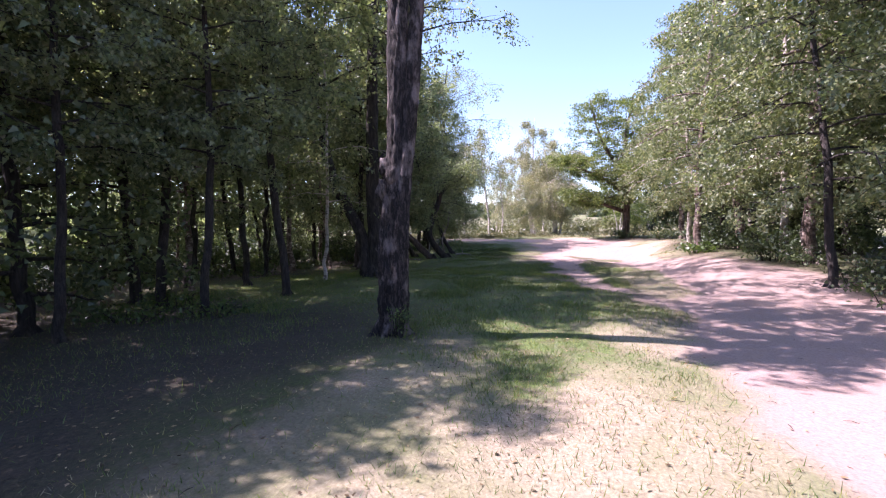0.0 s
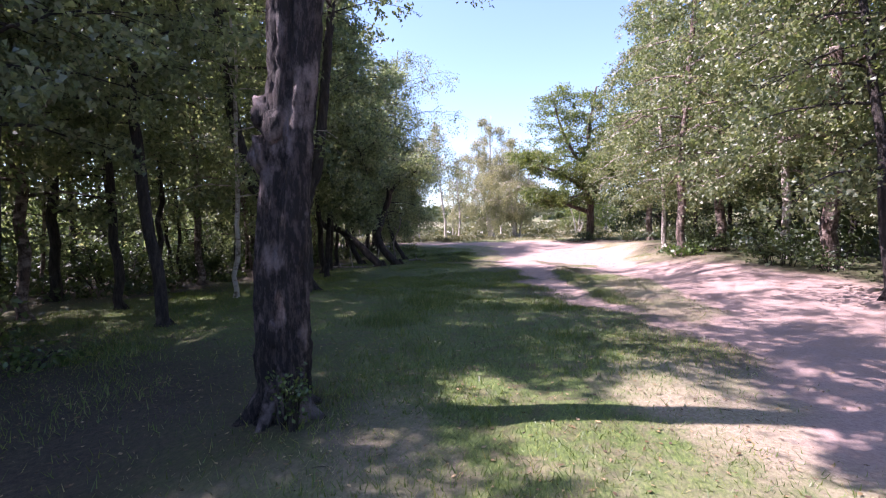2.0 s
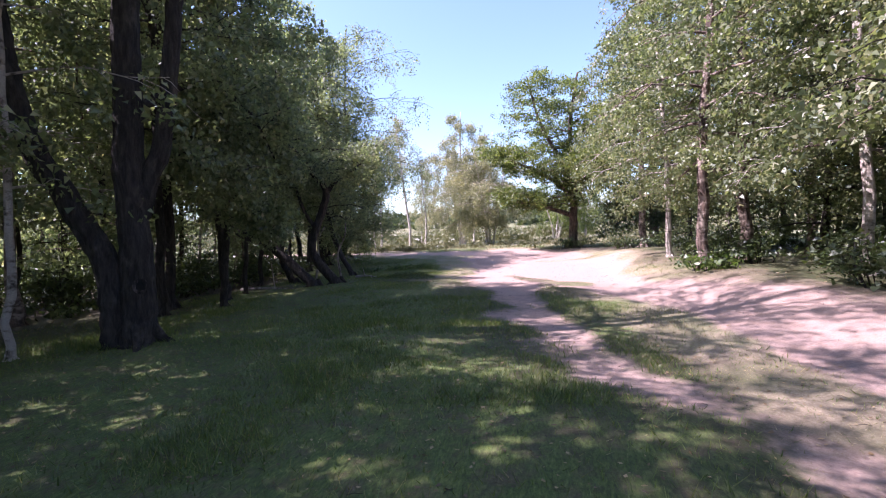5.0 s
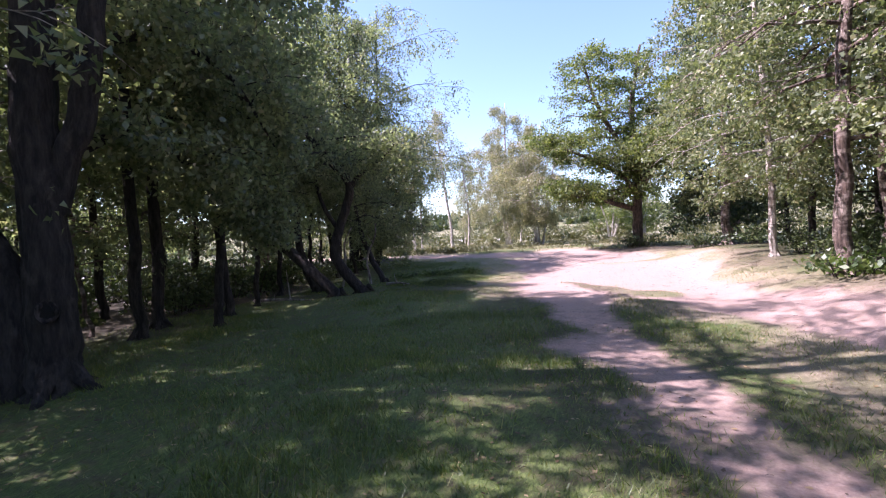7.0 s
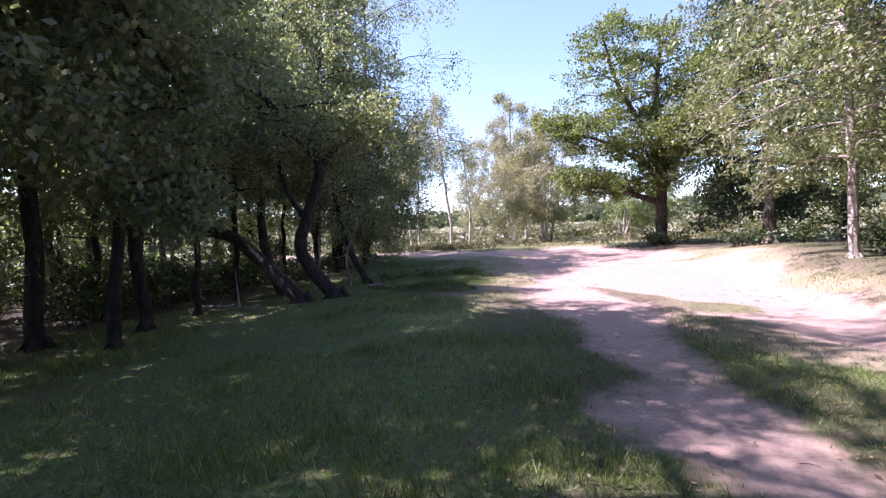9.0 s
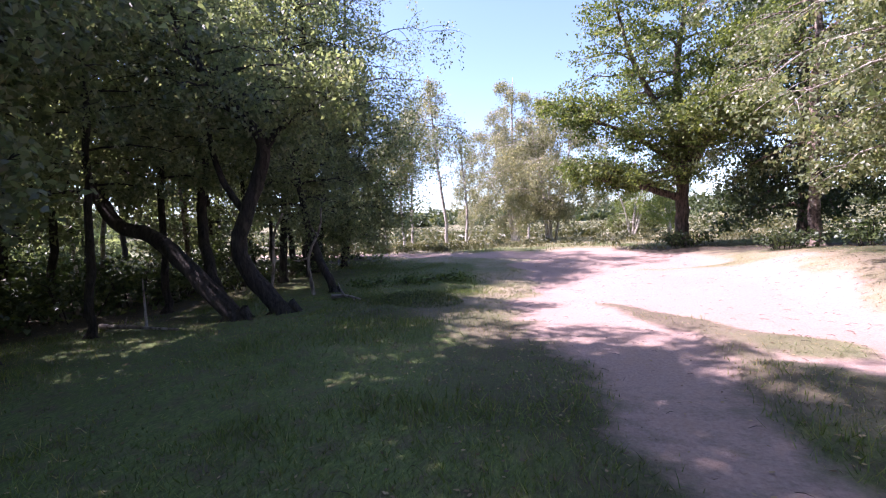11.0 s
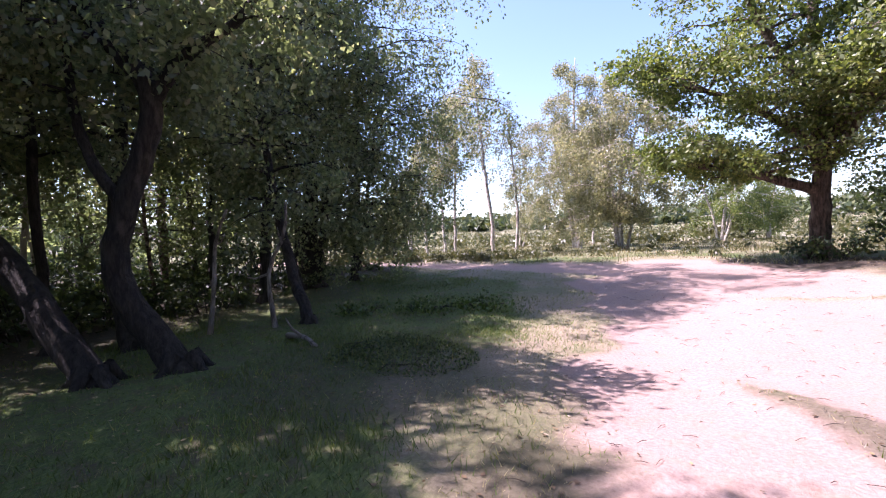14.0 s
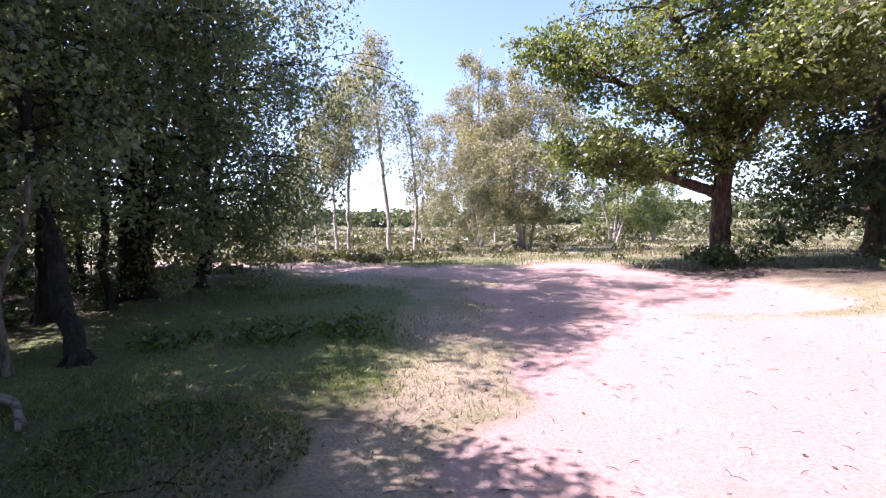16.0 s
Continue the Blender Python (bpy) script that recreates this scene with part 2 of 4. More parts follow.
DARK_BARK = bark_material("dark_bark", (0.014, 0.011, 0.010), (0.045, 0.036, 0.032), (0.11, 0.09, 0.08), 0.12)
WHITE_BARK = bark_material("white_birch_bark", (0.05, 0.04, 0.035), (0.30, 0.25, 0.21), (0.62, 0.56, 0.50), 0.6, True)
BROWN_BARK = bark_material("reddish_birch_bark", (0.035, 0.022, 0.018), (0.15, 0.105, 0.085), (0.42, 0.34, 0.29), 0.35, True)
OAK_BARK = bark_material("oak_bark", (0.030, 0.020, 0.016), (0.14, 0.098, 0.074), (0.24, 0.18, 0.14), 0.2)
# Near-black, so that the knot hole's inner shade is in the colour.
HOLLOW_SHADE = bark_material("hollow_shade", (0.004, 0.003, 0.003), (0.012, 0.010, 0.009), (0.03, 0.025, 0.02), 0.1)
DEAD_WOOD = bark_material("dead_wood", (0.08, 0.065, 0.055), (0.26, 0.22, 0.19), (0.45, 0.40, 0.36), 0.4)


# ---- mesh builders ----
class Shape:
    """Collects tubes into one mesh."""
    def __init__(self):
        self.v, self.f = [], []

    def tube(self, pts, radii, sides=6, rough=0.0, rng=None, ridge=0.0):
        pts = [Vector(p) for p in pts]
        base = len(self.v)
        for i, p in enumerate(pts):
            way = (pts[min(i + 1, len(pts) - 1)] - pts[max(i - 1, 0)]).normalized()
            side = way.cross(Vector((0.31, 0.95, 0.05))).normalized()
            other = way.cross(side)
            for k in range(sides):
                a = 2 * math.pi * k / sides
                r = radii[i] * (1 + (rough * math.sin(k * 2.3 + i * 0.7) * 0.6 + (rng.uniform(-rough, rough) if rng is not None and rough else 0)))
                if ridge:
                    q = Vector((math.cos(a) * 3.4, math.sin(a) * 3.4, p.z * 1.6))
                    f = noise.noise(q)
                    r *= 1 + ridge * (1.2 * noise.noise(q * 0.45) + 0.9 * (0.45 - abs(f) * 2.2) + 0.5 * noise.noise(q * 3.1))
                self.v.append(p + (side * math.cos(a) + other * math.sin(a)) * r)
        for i in range(len(pts) - 1):
            for k in range(sides):
                a, b = base + i * sides + k, base + i * sides + (k + 1) % sides
                self.f.append((a, b, b + sides, a + sides))
        self.f.append(tuple(base + (len(pts) - 1) * sides + k for k in range(sides)))

    def mesh(self, name):
        me = bpy.data.meshes.new(name)
        me.from_pydata([tuple(p) for p in self.v], [], self.f)
        for p in me.polygons:
            p.use_smooth = True
        return me


def quad_mesh(name, verts, per=3):
    """A mesh of loose faces out of an array (faces * per, 3)."""
    n = len(verts) // per
    me = bpy.data.meshes.new(name)
    me.vertices.add(n * per)
    me.vertices.foreach_set("co", np.asarray(verts, dtype=np.float32).ravel())
    me.loops.add(n * per)
    me.loops.foreach_set("vertex_index", np.arange(n * per, dtype=np.int32))
    me.polygons.add(n)
    me.polygons.foreach_set("loop_start", np.arange(0, n * per, per, dtype=np.int32))
    me.update(calc_edges=True)
    me.validate()
    return me


def leaf_quads(centres, size, rng, hang=0.5, wide=0.6, corners=4):
    """Pointed leaves of varied size and turn about the centres, oval or (corners 3) plain; hang: how far they point down."""
    n = len(centres)
    a = rng.normal(size=(n, 3))
    a[:, 2] -= hang * 1.6
    a /= np.linalg.norm(a, axis=1)[:, None]
    c = rng.normal(size=(n, 3))
    b = np.cross(a, c)
    b /= np.linalg.norm(b, axis=1)[:, None] + 1e-9
    length = size * rng.uniform(0.6, 1.4, (n, 1))
    half = b * length * wide * (0.5 if corners == 4 else 0.6)
    back = centres - a * length * (0.08 if corners == 4 else 0.4)
    v = [centres + a * length * 0.55, back + half, centres - a * length * 0.45, back - half]
    if corners == 3:
        v.pop(2)
    return np.stack(v, 1).reshape(-1, 3)


def part(name, me, mat, parent, label=""):
    me.materials.append(mat)
    ob = new(name, me)
    ob.parent = parent
    if label:
        tagged(ob, label)
    return ob


def spline(pts, n):
    """n points along a smooth curve through pts."""
    pts = [np.array(p, dtype=float) for p in pts]
    ext = [2 * pts[0] - pts[1]] + pts + [2 * pts[-1] - pts[-2]]
    out = []
    for s in np.linspace(0, len(pts) - 1, 80):
        i = min(int(s), len(pts) - 2)
        u = s - i
        p0, p1, p2, p3 = ext[i:i + 4]
        out.append(0.5 * (2 * p1 + (p2 - p0) * u + (2 * p0 - 5 * p1 + 4 * p2 - p3) * u * u + (3 * p1 - p0 - 3 * p2 + p3) * u ** 3))
    out = np.array(out)
    run = np.concatenate([[0], np.cumsum(np.linalg.norm(np.diff(out, axis=0), axis=1))])
    want = np.linspace(0, 1, n) ** 1.25 * run[-1]
    return np.stack([np.interp(want, run, out[:, k]) for k in range(3)], 1)


def grow(rng, stem, rad, n_limbs, start, reach, rise, droop, n_sub, twigs, leaves_each, leaf_spread, strand, widest=0.35, bias=(0, 0)):
    """Limbs with their branchlets along one stem: the tubes of the limbs, of the twigs, and the places of leaves."""
    limbs, twig_list, places = [], [], []
    n = len(stem)
    az0 = rng.uniform(0, 6.28)
    for i in range(n_limbs):
        u = start + (0.97 - start) * (i + rng.uniform(0, 0.9)) / n_limbs
        k = u ** 0.8 * (n - 1)
        k0 = min(int(k), n - 2)
        p = stem[k0] + (stem[k0 + 1] - stem[k0]) * (k - k0)
        r = rad[k0] * 0.42
        w = (u - start) / (1 - start)
        prof = (0.55 + 0.45 * w / widest) if w < widest else (1 - 0.72 * (w - widest) / (1 - widest))
        length = reach * prof * rng.uniform(0.7, 1.2)
        az = az0 + i * 2.4 + rng.uniform(-0.5, 0.5)
        d = np.array([math.cos(az) + bias[0], math.sin(az) + bias[1], 0])
        length *= min(1.6, np.linalg.norm(d))
        d /= np.linalg.norm(d) + 1e-6
        up = rise * (0.5 + 0.9 * w)
        side = np.array([-d[1], d[0], 0]) * rng.uniform(-0.25, 0.25)
        s = np.linspace(0, 1, 7)[:, None]
        pts = p + length * (d * s + side * s * s) + np.array([0, 0, 1.0]) * length * (up * s - droop * s ** 2.2) + rng.normal(0, 0.025 * length, (7, 3)) * s
        radii = [max(0.006, r * (1 - 0.86 * t)) for t in s[:, 0]]
        limbs.append((pts, radii))
        for j in range(n_sub):
            v = 0.22 + 0.78 * (j + rng.uniform(0, 1)) / n_sub
            kk = min(int(v * 6), 5)
            q = pts[kk] + (pts[kk + 1] - pts[kk]) * (v * 6 - kk)
            a2 = az + rng.choice([-1, 1]) * rng.uniform(0.35, 1.3)
            l2 = length * rng.uniform(0.22, 0.42)
            d2 = np.array([math.cos(a2), math.sin(a2), rng.uniform(-0.15, 0.55)])
            t2 = np.linspace(0, 1, 4)[:, None]
            q2 = q + l2 * d2 * t2 - np.array([0, 0, 1.0]) * l2 * droop * 1.1 * t2 ** 2
            twig_list.append((q2, [0.011, 0.008, 0.006, 0.003]))
            for _ in range(twigs):
                c = q2[0] + (q2[-1] - q2[0]) * rng.uniform(0.1, 1.05) + rng.normal(0, leaf_spread * 0.5, 3)
                g = rng.normal(0, 1, (leaves_each, 3)) * np.array([leaf_spread, leaf_spread, leaf_spread * 0.5]) * 0.55
                fall = rng.uniform(0, 1, leaves_each) * strand * rng.uniform(0.4, 1.3)
                g *= (1 - 0.5 * fall / (strand * 1.3 + 1e-6))[:, None]
                g[:, 2] -= fall
                places.append(c + g)
    return limbs, twig_list, np.concatenate(places)


def make_tree(name, label, category, seed, stems, bark, leaf, leaf_size, n_limbs=16, start=0.35, reach=2.6, rise=0.5, droop=0.45, n_sub=6,
              twigs=4, leaves_each=14, leaf_spread=0.32, strand=0.3, sides=9, widest=0.35, bias=(0, 0), group="", hang=0.5, roots=True, rough=0.06, limb_parts=False, rings=20, ridge=0.0, corners=4):
    """A tree at the origin. stems: (points, foot radius, top radius)."""
    rng = np.random.default_rng(seed)
    root = new(name)
    tagged(root, label, category, group)
    places, twig_shape = [], Shape()
    for si, (pts, r0, r1, *own) in enumerate(stems):
        line = spline(pts, rings)
        line[1:] += rng.normal(0, 0.008 * np.linalg.norm(line[-1] - line[0]) / 3 * 20 / rings, (rings - 1, 3)) * np.array([1, 1, 0.2])
        t = np.linspace(0, 1, rings) ** 1.25
        rad = r1 + (r0 - r1) * (1 - t) ** 0.85
        sh = Shape()
        if si == 0 and roots:
            foot = line[0]
            flare = [(foot - np.array([0, 0, 0.15]), r0 * 1.6), (foot, r0 * 1.38), (foot + (line[1] - foot) * 0.25, r0 * 1.16)]
            sh.tube([f[0] for f in flare] + [line[0] + (line[1] - line[0]) * 0.6] + list(line[1:]), [f[1] for f in flare] + [rad[0] * 1.02] + list(rad[1:]), sides, rough, rng, ridge)
            for k in range(5):
                a = k * 1.26 + rng.uniform(-0.3, 0.3)
                d = np.array([math.cos(a), math.sin(a), 0])
                sh.tube([foot + d * r0 * 0.6 + np.array([0, 0, r0 * 1.3]), foot + d * r0 * 1.5 + np.array([0, 0, r0 * 0.25]), foot + d * r0 * 2.6 + np.array([0, 0, -0.06])],
                        [r0 * 0.5, r0 * 0.32, r0 * 0.12], 5, 0.1, rng)
        else:
            sh.tube(line, rad, sides, rough, rng, ridge)
        part("trunk", sh.mesh("trunk"), bark, root)
        limbs, twl, pl = grow(rng, line, rad, own[2] if own else max(3, n_limbs // len([q for q in stems if len(q) == 3])), own[1] if own else start, own[0] if own else reach, rise, droop, n_sub, twigs, leaves_each, leaf_spread, strand, widest, bias)
        for p, r in limbs:
            one = Shape()
            one.tube(p, r, 6 if limb_parts else 5, 0.06 if limb_parts else 0.0, rng)
            part("limb", one.mesh("limb"), bark, root)
        for p, r in twl:
            twig_shape.tube(p, r, 3)
        places.append(pl)
    tagged(part("fine_spray", twig_shape.mesh("twigs"), bark, root), kind="stuff")
    part("crown", quad_mesh("crown", leaf_quads(np.concatenate(places), leaf_size, rng, hang, 0.6, corners), corners), leaf, root)
    return root


def place(ob, x, y, turn=0.0, size=1.0, sink=0.03):
    ob.matrix_basis = pose(x, y, gz(x, y) - sink, 0, 0, turn) @ Matrix.Diagonal((size, size, size, 1))
    return ob


def plant_copies(kinds, spots, seed, low=0.85, high=1.15):
    """The first of each kind stands at its own spot, the rest are copies."""
    rng = random.Random(seed)
    used = set()
    for i, (x, y) in enumerate(spots):
        k = kinds[i % len(kinds)]
        turn, size = rng.uniform(0, 360), rng.uniform(low, high)
        if id(k) in used:
            copy_thing(k, pose(x, y, gz(x, y) - 0.03, rng.uniform(-3, 3), rng.uniform(-3, 3), turn) @ Matrix.Diagonal((size, size, size, 1)))
        else:
            used.add(id(k))
            place(k, x, y, turn, size)


# ---- ground ----
def axis_steps(lo, hi, step, far_lo, far_hi):
    mid_part = list(np.arange(lo, hi + 1e-6, step))
    v, s = lo, step
    left = []
    while v > far_lo:
        s *= 1.16
        v -= s
        left.append(v)
    v, s = mid_part[-1], step
    right = []
    while v < far_hi:
        s *= 1.16
        v += s
        right.append(v)
    return np.array(left[::-1] + mid_part + right)


def build_ground():
    xs, ys = axis_steps(-9, 11, 0.17, -2500, 2500), axis_steps(-1, 38, 0.17, -2500, 2500)
    gx, gy = np.meshgrid(xs, ys)
    x, y = gx.ravel(), gy.ravel()
    z = ground_z(x, y)
    w, h = len(xs), len(ys)
    i = np.arange(w * h).reshape(h, w)
    faces = np.stack([i[:-1, :-1], i[:-1, 1:], i[1:, 1:], i[1:, :-1]], -1).reshape(-1, 4)
    me = bpy.data.meshes.new("ground")
    me.from_pydata(np.stack([x, y, z], 1).tolist(), [], faces.tolist())
    col = me.color_attributes.new("cover", "FLOAT_COLOR", "POINT")
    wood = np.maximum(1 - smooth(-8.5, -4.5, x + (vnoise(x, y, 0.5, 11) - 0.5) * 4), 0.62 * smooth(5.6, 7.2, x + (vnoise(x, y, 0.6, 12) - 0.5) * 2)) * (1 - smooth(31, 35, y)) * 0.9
    # Dark litter here paints the deep shade left of the start.
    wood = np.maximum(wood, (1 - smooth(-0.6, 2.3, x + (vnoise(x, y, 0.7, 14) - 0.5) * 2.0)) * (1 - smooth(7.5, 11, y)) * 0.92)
    wood = np.maximum(wood, 0.5 * (1 - smooth(0.9, 2.2, np.hypot(x + 2.0, y - 23.4) + (vnoise(x, y, 1.2, 16) - 0.5) * 1.2)))
    wood = np.maximum(wood, 0.6 * (1 - smooth(0.1, 1.5, near_line(x, y, TRAIL) + (vnoise(x, y, 1.1, 15) - 0.5) * 1.6)) * (1 - smooth(23, 26, y)))
    # Litter before the oak, which also paints the shadow seen on the sand.
    oak_shade_litter = near_line(x, y, [(2.4, 33.2, 0.5), (4.6, 32.9, 0.9), (7.5, 31.6, 1.2), (9.5, 30.5, 1.4)])
    wood = np.maximum(wood, 0.95 * (1 - smooth(-0.3, 0.9, oak_shade_litter + (vnoise(x, y, 1.0, 18) - 0.5) * 1.4 + (vnoise(x, y, 4.0, 19) - 0.5) * 0.8)))
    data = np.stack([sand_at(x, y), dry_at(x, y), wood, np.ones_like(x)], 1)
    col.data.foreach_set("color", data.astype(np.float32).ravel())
    for p in me.polygons:
        p.use_smooth = True
    me.materials.append(GROUND)
    return tagged(new("ground", me), "sandy heath ground with worn track, turf, leaf litter and painted shade", "ground", kind="structure")


build_ground()


def stem(h, lean=(0, 0), bend=(0, 0), foot=(0, 0)):
    """A single upright stem's points."""
    return [(foot[0], foot[1], 0), (foot[0] + lean[0] * 0.3 + bend[0], foot[1] + lean[1] * 0.3 + bend[1], h * 0.33),
            (foot[0] + lean[0] * 0.7 + bend[0] * 0.6, foot[1] + lean[1] * 0.7 + bend[1] * 0.6, h * 0.68), (foot[0] + lean[0], foot[1] + lean[1], h)]


# ---- the trees beside the way ----
old_birch = make_tree("birch_tree", "old birch with dark fissured trunk beside the grass", "tree", 11,
                      [([(0, 0, 0), (0.02, 0, 1.2), (0.17, 0.02, 2.6), (0.24, 0, 4.6), (0.5, 0.1, 9), (0.7, 0.2, 15)], 0.178, 0.04),
                       ([(0.15, -0.06, -0.05), (0.19, -0.08, 0.7), (0.21, -0.07, 1.4), (0.31, 0, 2.6), (0.48, 0.1, 4.6), (1.1, 0.6, 12.5)], 0.13, 0.03)],
                      OLD_BARK, BIRCH_LEAF, 0.105, n_limbs=56, start=0.46, reach=3.6, rise=0.4, droop=0.2, bias=(-0.1, 0.4), n_sub=8, twigs=4, leaves_each=30, leaf_spread=0.26, strand=0.35, widest=0.5, sides=44, rough=0.03, limb_parts=True, rings=150, ridge=0.13)


def burl(parent, x, y, z, size, seed):
    """A rough swelling of the bark."""
    rng = np.random.default_rng(seed)
    bm = bmesh.new()
    bmesh.ops.create_icosphere(bm, subdivisions=3, radius=size)
    for v in bm.verts:
        v.co *= 0.85 + 0.5 * noise.noise(v.co * 14 + Vector((seed, 0, 0))) + 0.25 * noise.noise(v.co * 40)
        v.co = Vector((v.co.x * 1.15 + x, v.co.y * 1.0 + y, v.co.z * 1.7 + z))
    me = bpy.data.meshes.new("burl")
    bm.to_mesh(me)
    bm.free()
    for p in me.polygons:
        p.use_smooth = True
    part("burl", me, OLD_BARK, parent, "rough dark swelling of bark")


burl(old_birch, 0.02, -0.09, 2.42, 0.088, 3)
burl(old_birch, -0.02, -0.07, 2.12, 0.092, 5)
burl(old_birch, 0.12, -0.13, 2.3, 0.08, 8)
burl(old_birch, 0.10, -0.16, 0.72, 0.07, 9)
place(old_birch, 0.74, 7.29)

dark_tree = make_tree("twin_stemmed_tree", "dark twin-stemmed tree with a knot hole in shaded grass", "tree", 12,
                      [([(0.08, 0, 0), (0.10, 0.02, 1.4), (0.08, 0, 2.8), (0.10, 0.1, 5), (0.4, 0.2, 15)], 0.23, 0.04),
                       ([(-0.20, -0.05, 0), (-0.28, -0.05, 1.2), (-0.65, -0.2, 2.2), (-1.25, -0.35, 3.9), (-1.9, -0.2, 10.5)], 0.19, 0.03),
                       ([(0.15, 0.05, 1.9), (0.32, 0.12, 2.6), (0.62, 0.2, 4.0), (1.5, 0.6, 12.5)], 0.14, 0.03),
                       ([(0.05, 0.15, 2.5), (0.25, 1.2, 3.05), (0.5, 2.3, 2.7), (0.75, 3.3, 2.1), (1.0, 4.2, 1.45)], 0.085, 0.012, 1.1, 0.2, 16),
                       ([(0.2, 0.1, 3.6), (0.6, 1.2, 4.3), (1.0, 2.4, 4.2), (1.2, 3.6, 3.3)], 0.07, 0.012, 1.2, 0.25, 14)],
                      DARK_BARK, SHADE_LEAF, 0.10, n_limbs=56, start=0.48, reach=4.8, rise=0.45, droop=0.15, n_sub=7, twigs=4, leaves_each=16, leaf_spread=0.27, strand=0.3, widest=0.5, sides=30, rough=0.03, limb_parts=True, rings=90, ridge=0.10)
place(dark_tree, -3.42, 13.95, 16)


def knot_hole(parent, at, normal, size):
    """A raised rim of bark round a solid near-black plug, the hole's shade as colour."""
    turn = Vector(normal).to_track_quat("Z", "Y").to_matrix().to_4x4()
    m = Matrix.Translation(at) @ turn
    sh = Shape()
    ring = [m @ Vector((math.cos(a) * size, math.sin(a) * size * 1.25, 0.02 * math.sin(3 * a))) for a in np.linspace(0, 2 * math.pi, 15)]
    sh.tube(ring, [size * 0.34] * 15, 7, 0.12, np.random.default_rng(4))
    part("knot_rim", sh.mesh("knot_rim"), OLD_BARK, parent, "pale callused rim of a knot hole")
    bm = bmesh.new()
    bmesh.ops.create_cone(bm, cap_ends=True, segments=14, radius1=size * 0.95, radius2=size * 0.4, depth=0.10, matrix=m @ Matrix.Translation((0, 0, -0.045)) @ Matrix.Diagonal((1, 1.2, -1, 1)))
    me = bpy.data.meshes.new("hollow")
    bm.to_mesh(me)
    bm.free()
    part("hollow", me, HOLLOW_SHADE, parent, "near-black plug that paints the hollow's shade")


knot_hole(dark_tree, (0.255, -0.20, 0.92), (0.62, -0.78, 0.0), 0.075)


def leaning(name, label, seed, stems, x, y, **kw):
    opts = dict(n_limbs=32, start=0.3, reach=2.3, rise=0.4, droop=0.35, n_sub=7, twigs=4, leaves_each=14, leaf_spread=0.25, strand=0.45, limb_parts=True)
    opts.update(kw)
    return place(make_tree(name, label, "tree", seed, stems, DARK_BARK, SHADE_LEAF, 0.088, **opts), x, y)


leaning("leaning_tree", "dark trunk leaning low over the shaded grass", 13,
        [([(0, 0, 0), (-0.75, -0.1, 0.75), (-1.7, -0.2, 1.6), (-2.6, -0.3, 1.95), (-3.4, -0.3, 3.6), (-4.2, -0.2, 7.5)], 0.17, 0.03)], -4.75, 22.0, start=0.42, sides=14, rings=40, ridge=0.08)
leaning("leaning_tree", "crooked dark tree with sinuous forked stem at the wood's edge", 14,
        [([(0, 0, 0), (-0.45, -0.1, 0.5), (-0.78, -0.25, 1.2), (-0.62, -0.2, 1.9), (-0.42, -0.1, 2.5), (-0.25, -0.05, 3.2), (-0.7, -0.3, 3.9), (-1.6, -0.5, 5.2), (-2.2, -0.4, 6.8)], 0.17, 0.03),
         ([(-0.27, -0.05, 3.1), (0.15, 0.1, 3.6), (0.7, 0.35, 3.95), (1.0, 0.5, 4.4), (1.05, 0.6, 4.9)], 0.085, 0.02, 1.1, 0.4, 9),
         ([(-0.62, -0.2, 1.9), (-0.95, -0.4, 2.6), (-1.15, -0.45, 3.6), (-0.8, -0.5, 4.6)], 0.07, 0.02, 1.4, 0.5, 8)], -4.25, 22.65, n_limbs=22, start=0.5, reach=1.9, rings=40, sides=14, ridge=0.08)
leaning("leaning_tree", "slanting grey trunk among the leaning trees", 15,
        [([(0, 0, 0), (-0.55, 0.1, 0.9), (-0.9, 0.3, 2.0), (-0.9, 0.5, 3.6), (-1.3, 0.9, 8.2)], 0.13, 0.03)], -6.2, 23.2, start=0.4)
leaning("leaning_tree", "slender slanting stem at the wood's edge", 16,
        [([(0, 0, 0), (-0.5, 0.2, 0.7), (-1.0, 0.4, 1.7), (-1.3, 0.4, 3.2), (-2.2, 0.6, 6.6)], 0.11, 0.025)], -4.9, 25.4, reach=1.9)
leaning("thick_trunk_tree", "stout dark trunk with scrub about its foot", 17,
        [(stem(9.2, (0.0, 0.1), (0.05, 0)), 0.24, 0.04), ([(0.2, 0, 0), (0.4, 0.1, 1.6), (0.7, 0.2, 4), (1.0, 0.2, 7.2)], 0.11, 0.03)], -7.9, 28.7, n_limbs=32, start=0.2, reach=2.5)
leaning("young_tree", "slim leafy tree beside the sandy lane", 18,
        [(stem(11.8, (0.7, -0.1), (0.06, 0)), 0.11, 0.02), ([(0.1, 0.05, 0.3), (0.3, 0.1, 1.6), (0.8, 0.2, 4.2), (1.0, 0.3, 6)], 0.06, 0.02)], -7.45, 30.0, n_limbs=76, start=0.12, reach=2.9, bias=(0.25, -0.1), leaves_each=22, widest=0.72, strand=0.9)
leaning("weeping_birch", "tall drooping birch at the wood's edge", 19, [(stem(10.8, (0.6, 0.2), (0.1, 0)), 0.12, 0.02)], -7.7, 26.9, n_limbs=60, start=0.3, reach=2.6, droop=0.6, leaves_each=22, widest=0.65, strand=0.9)

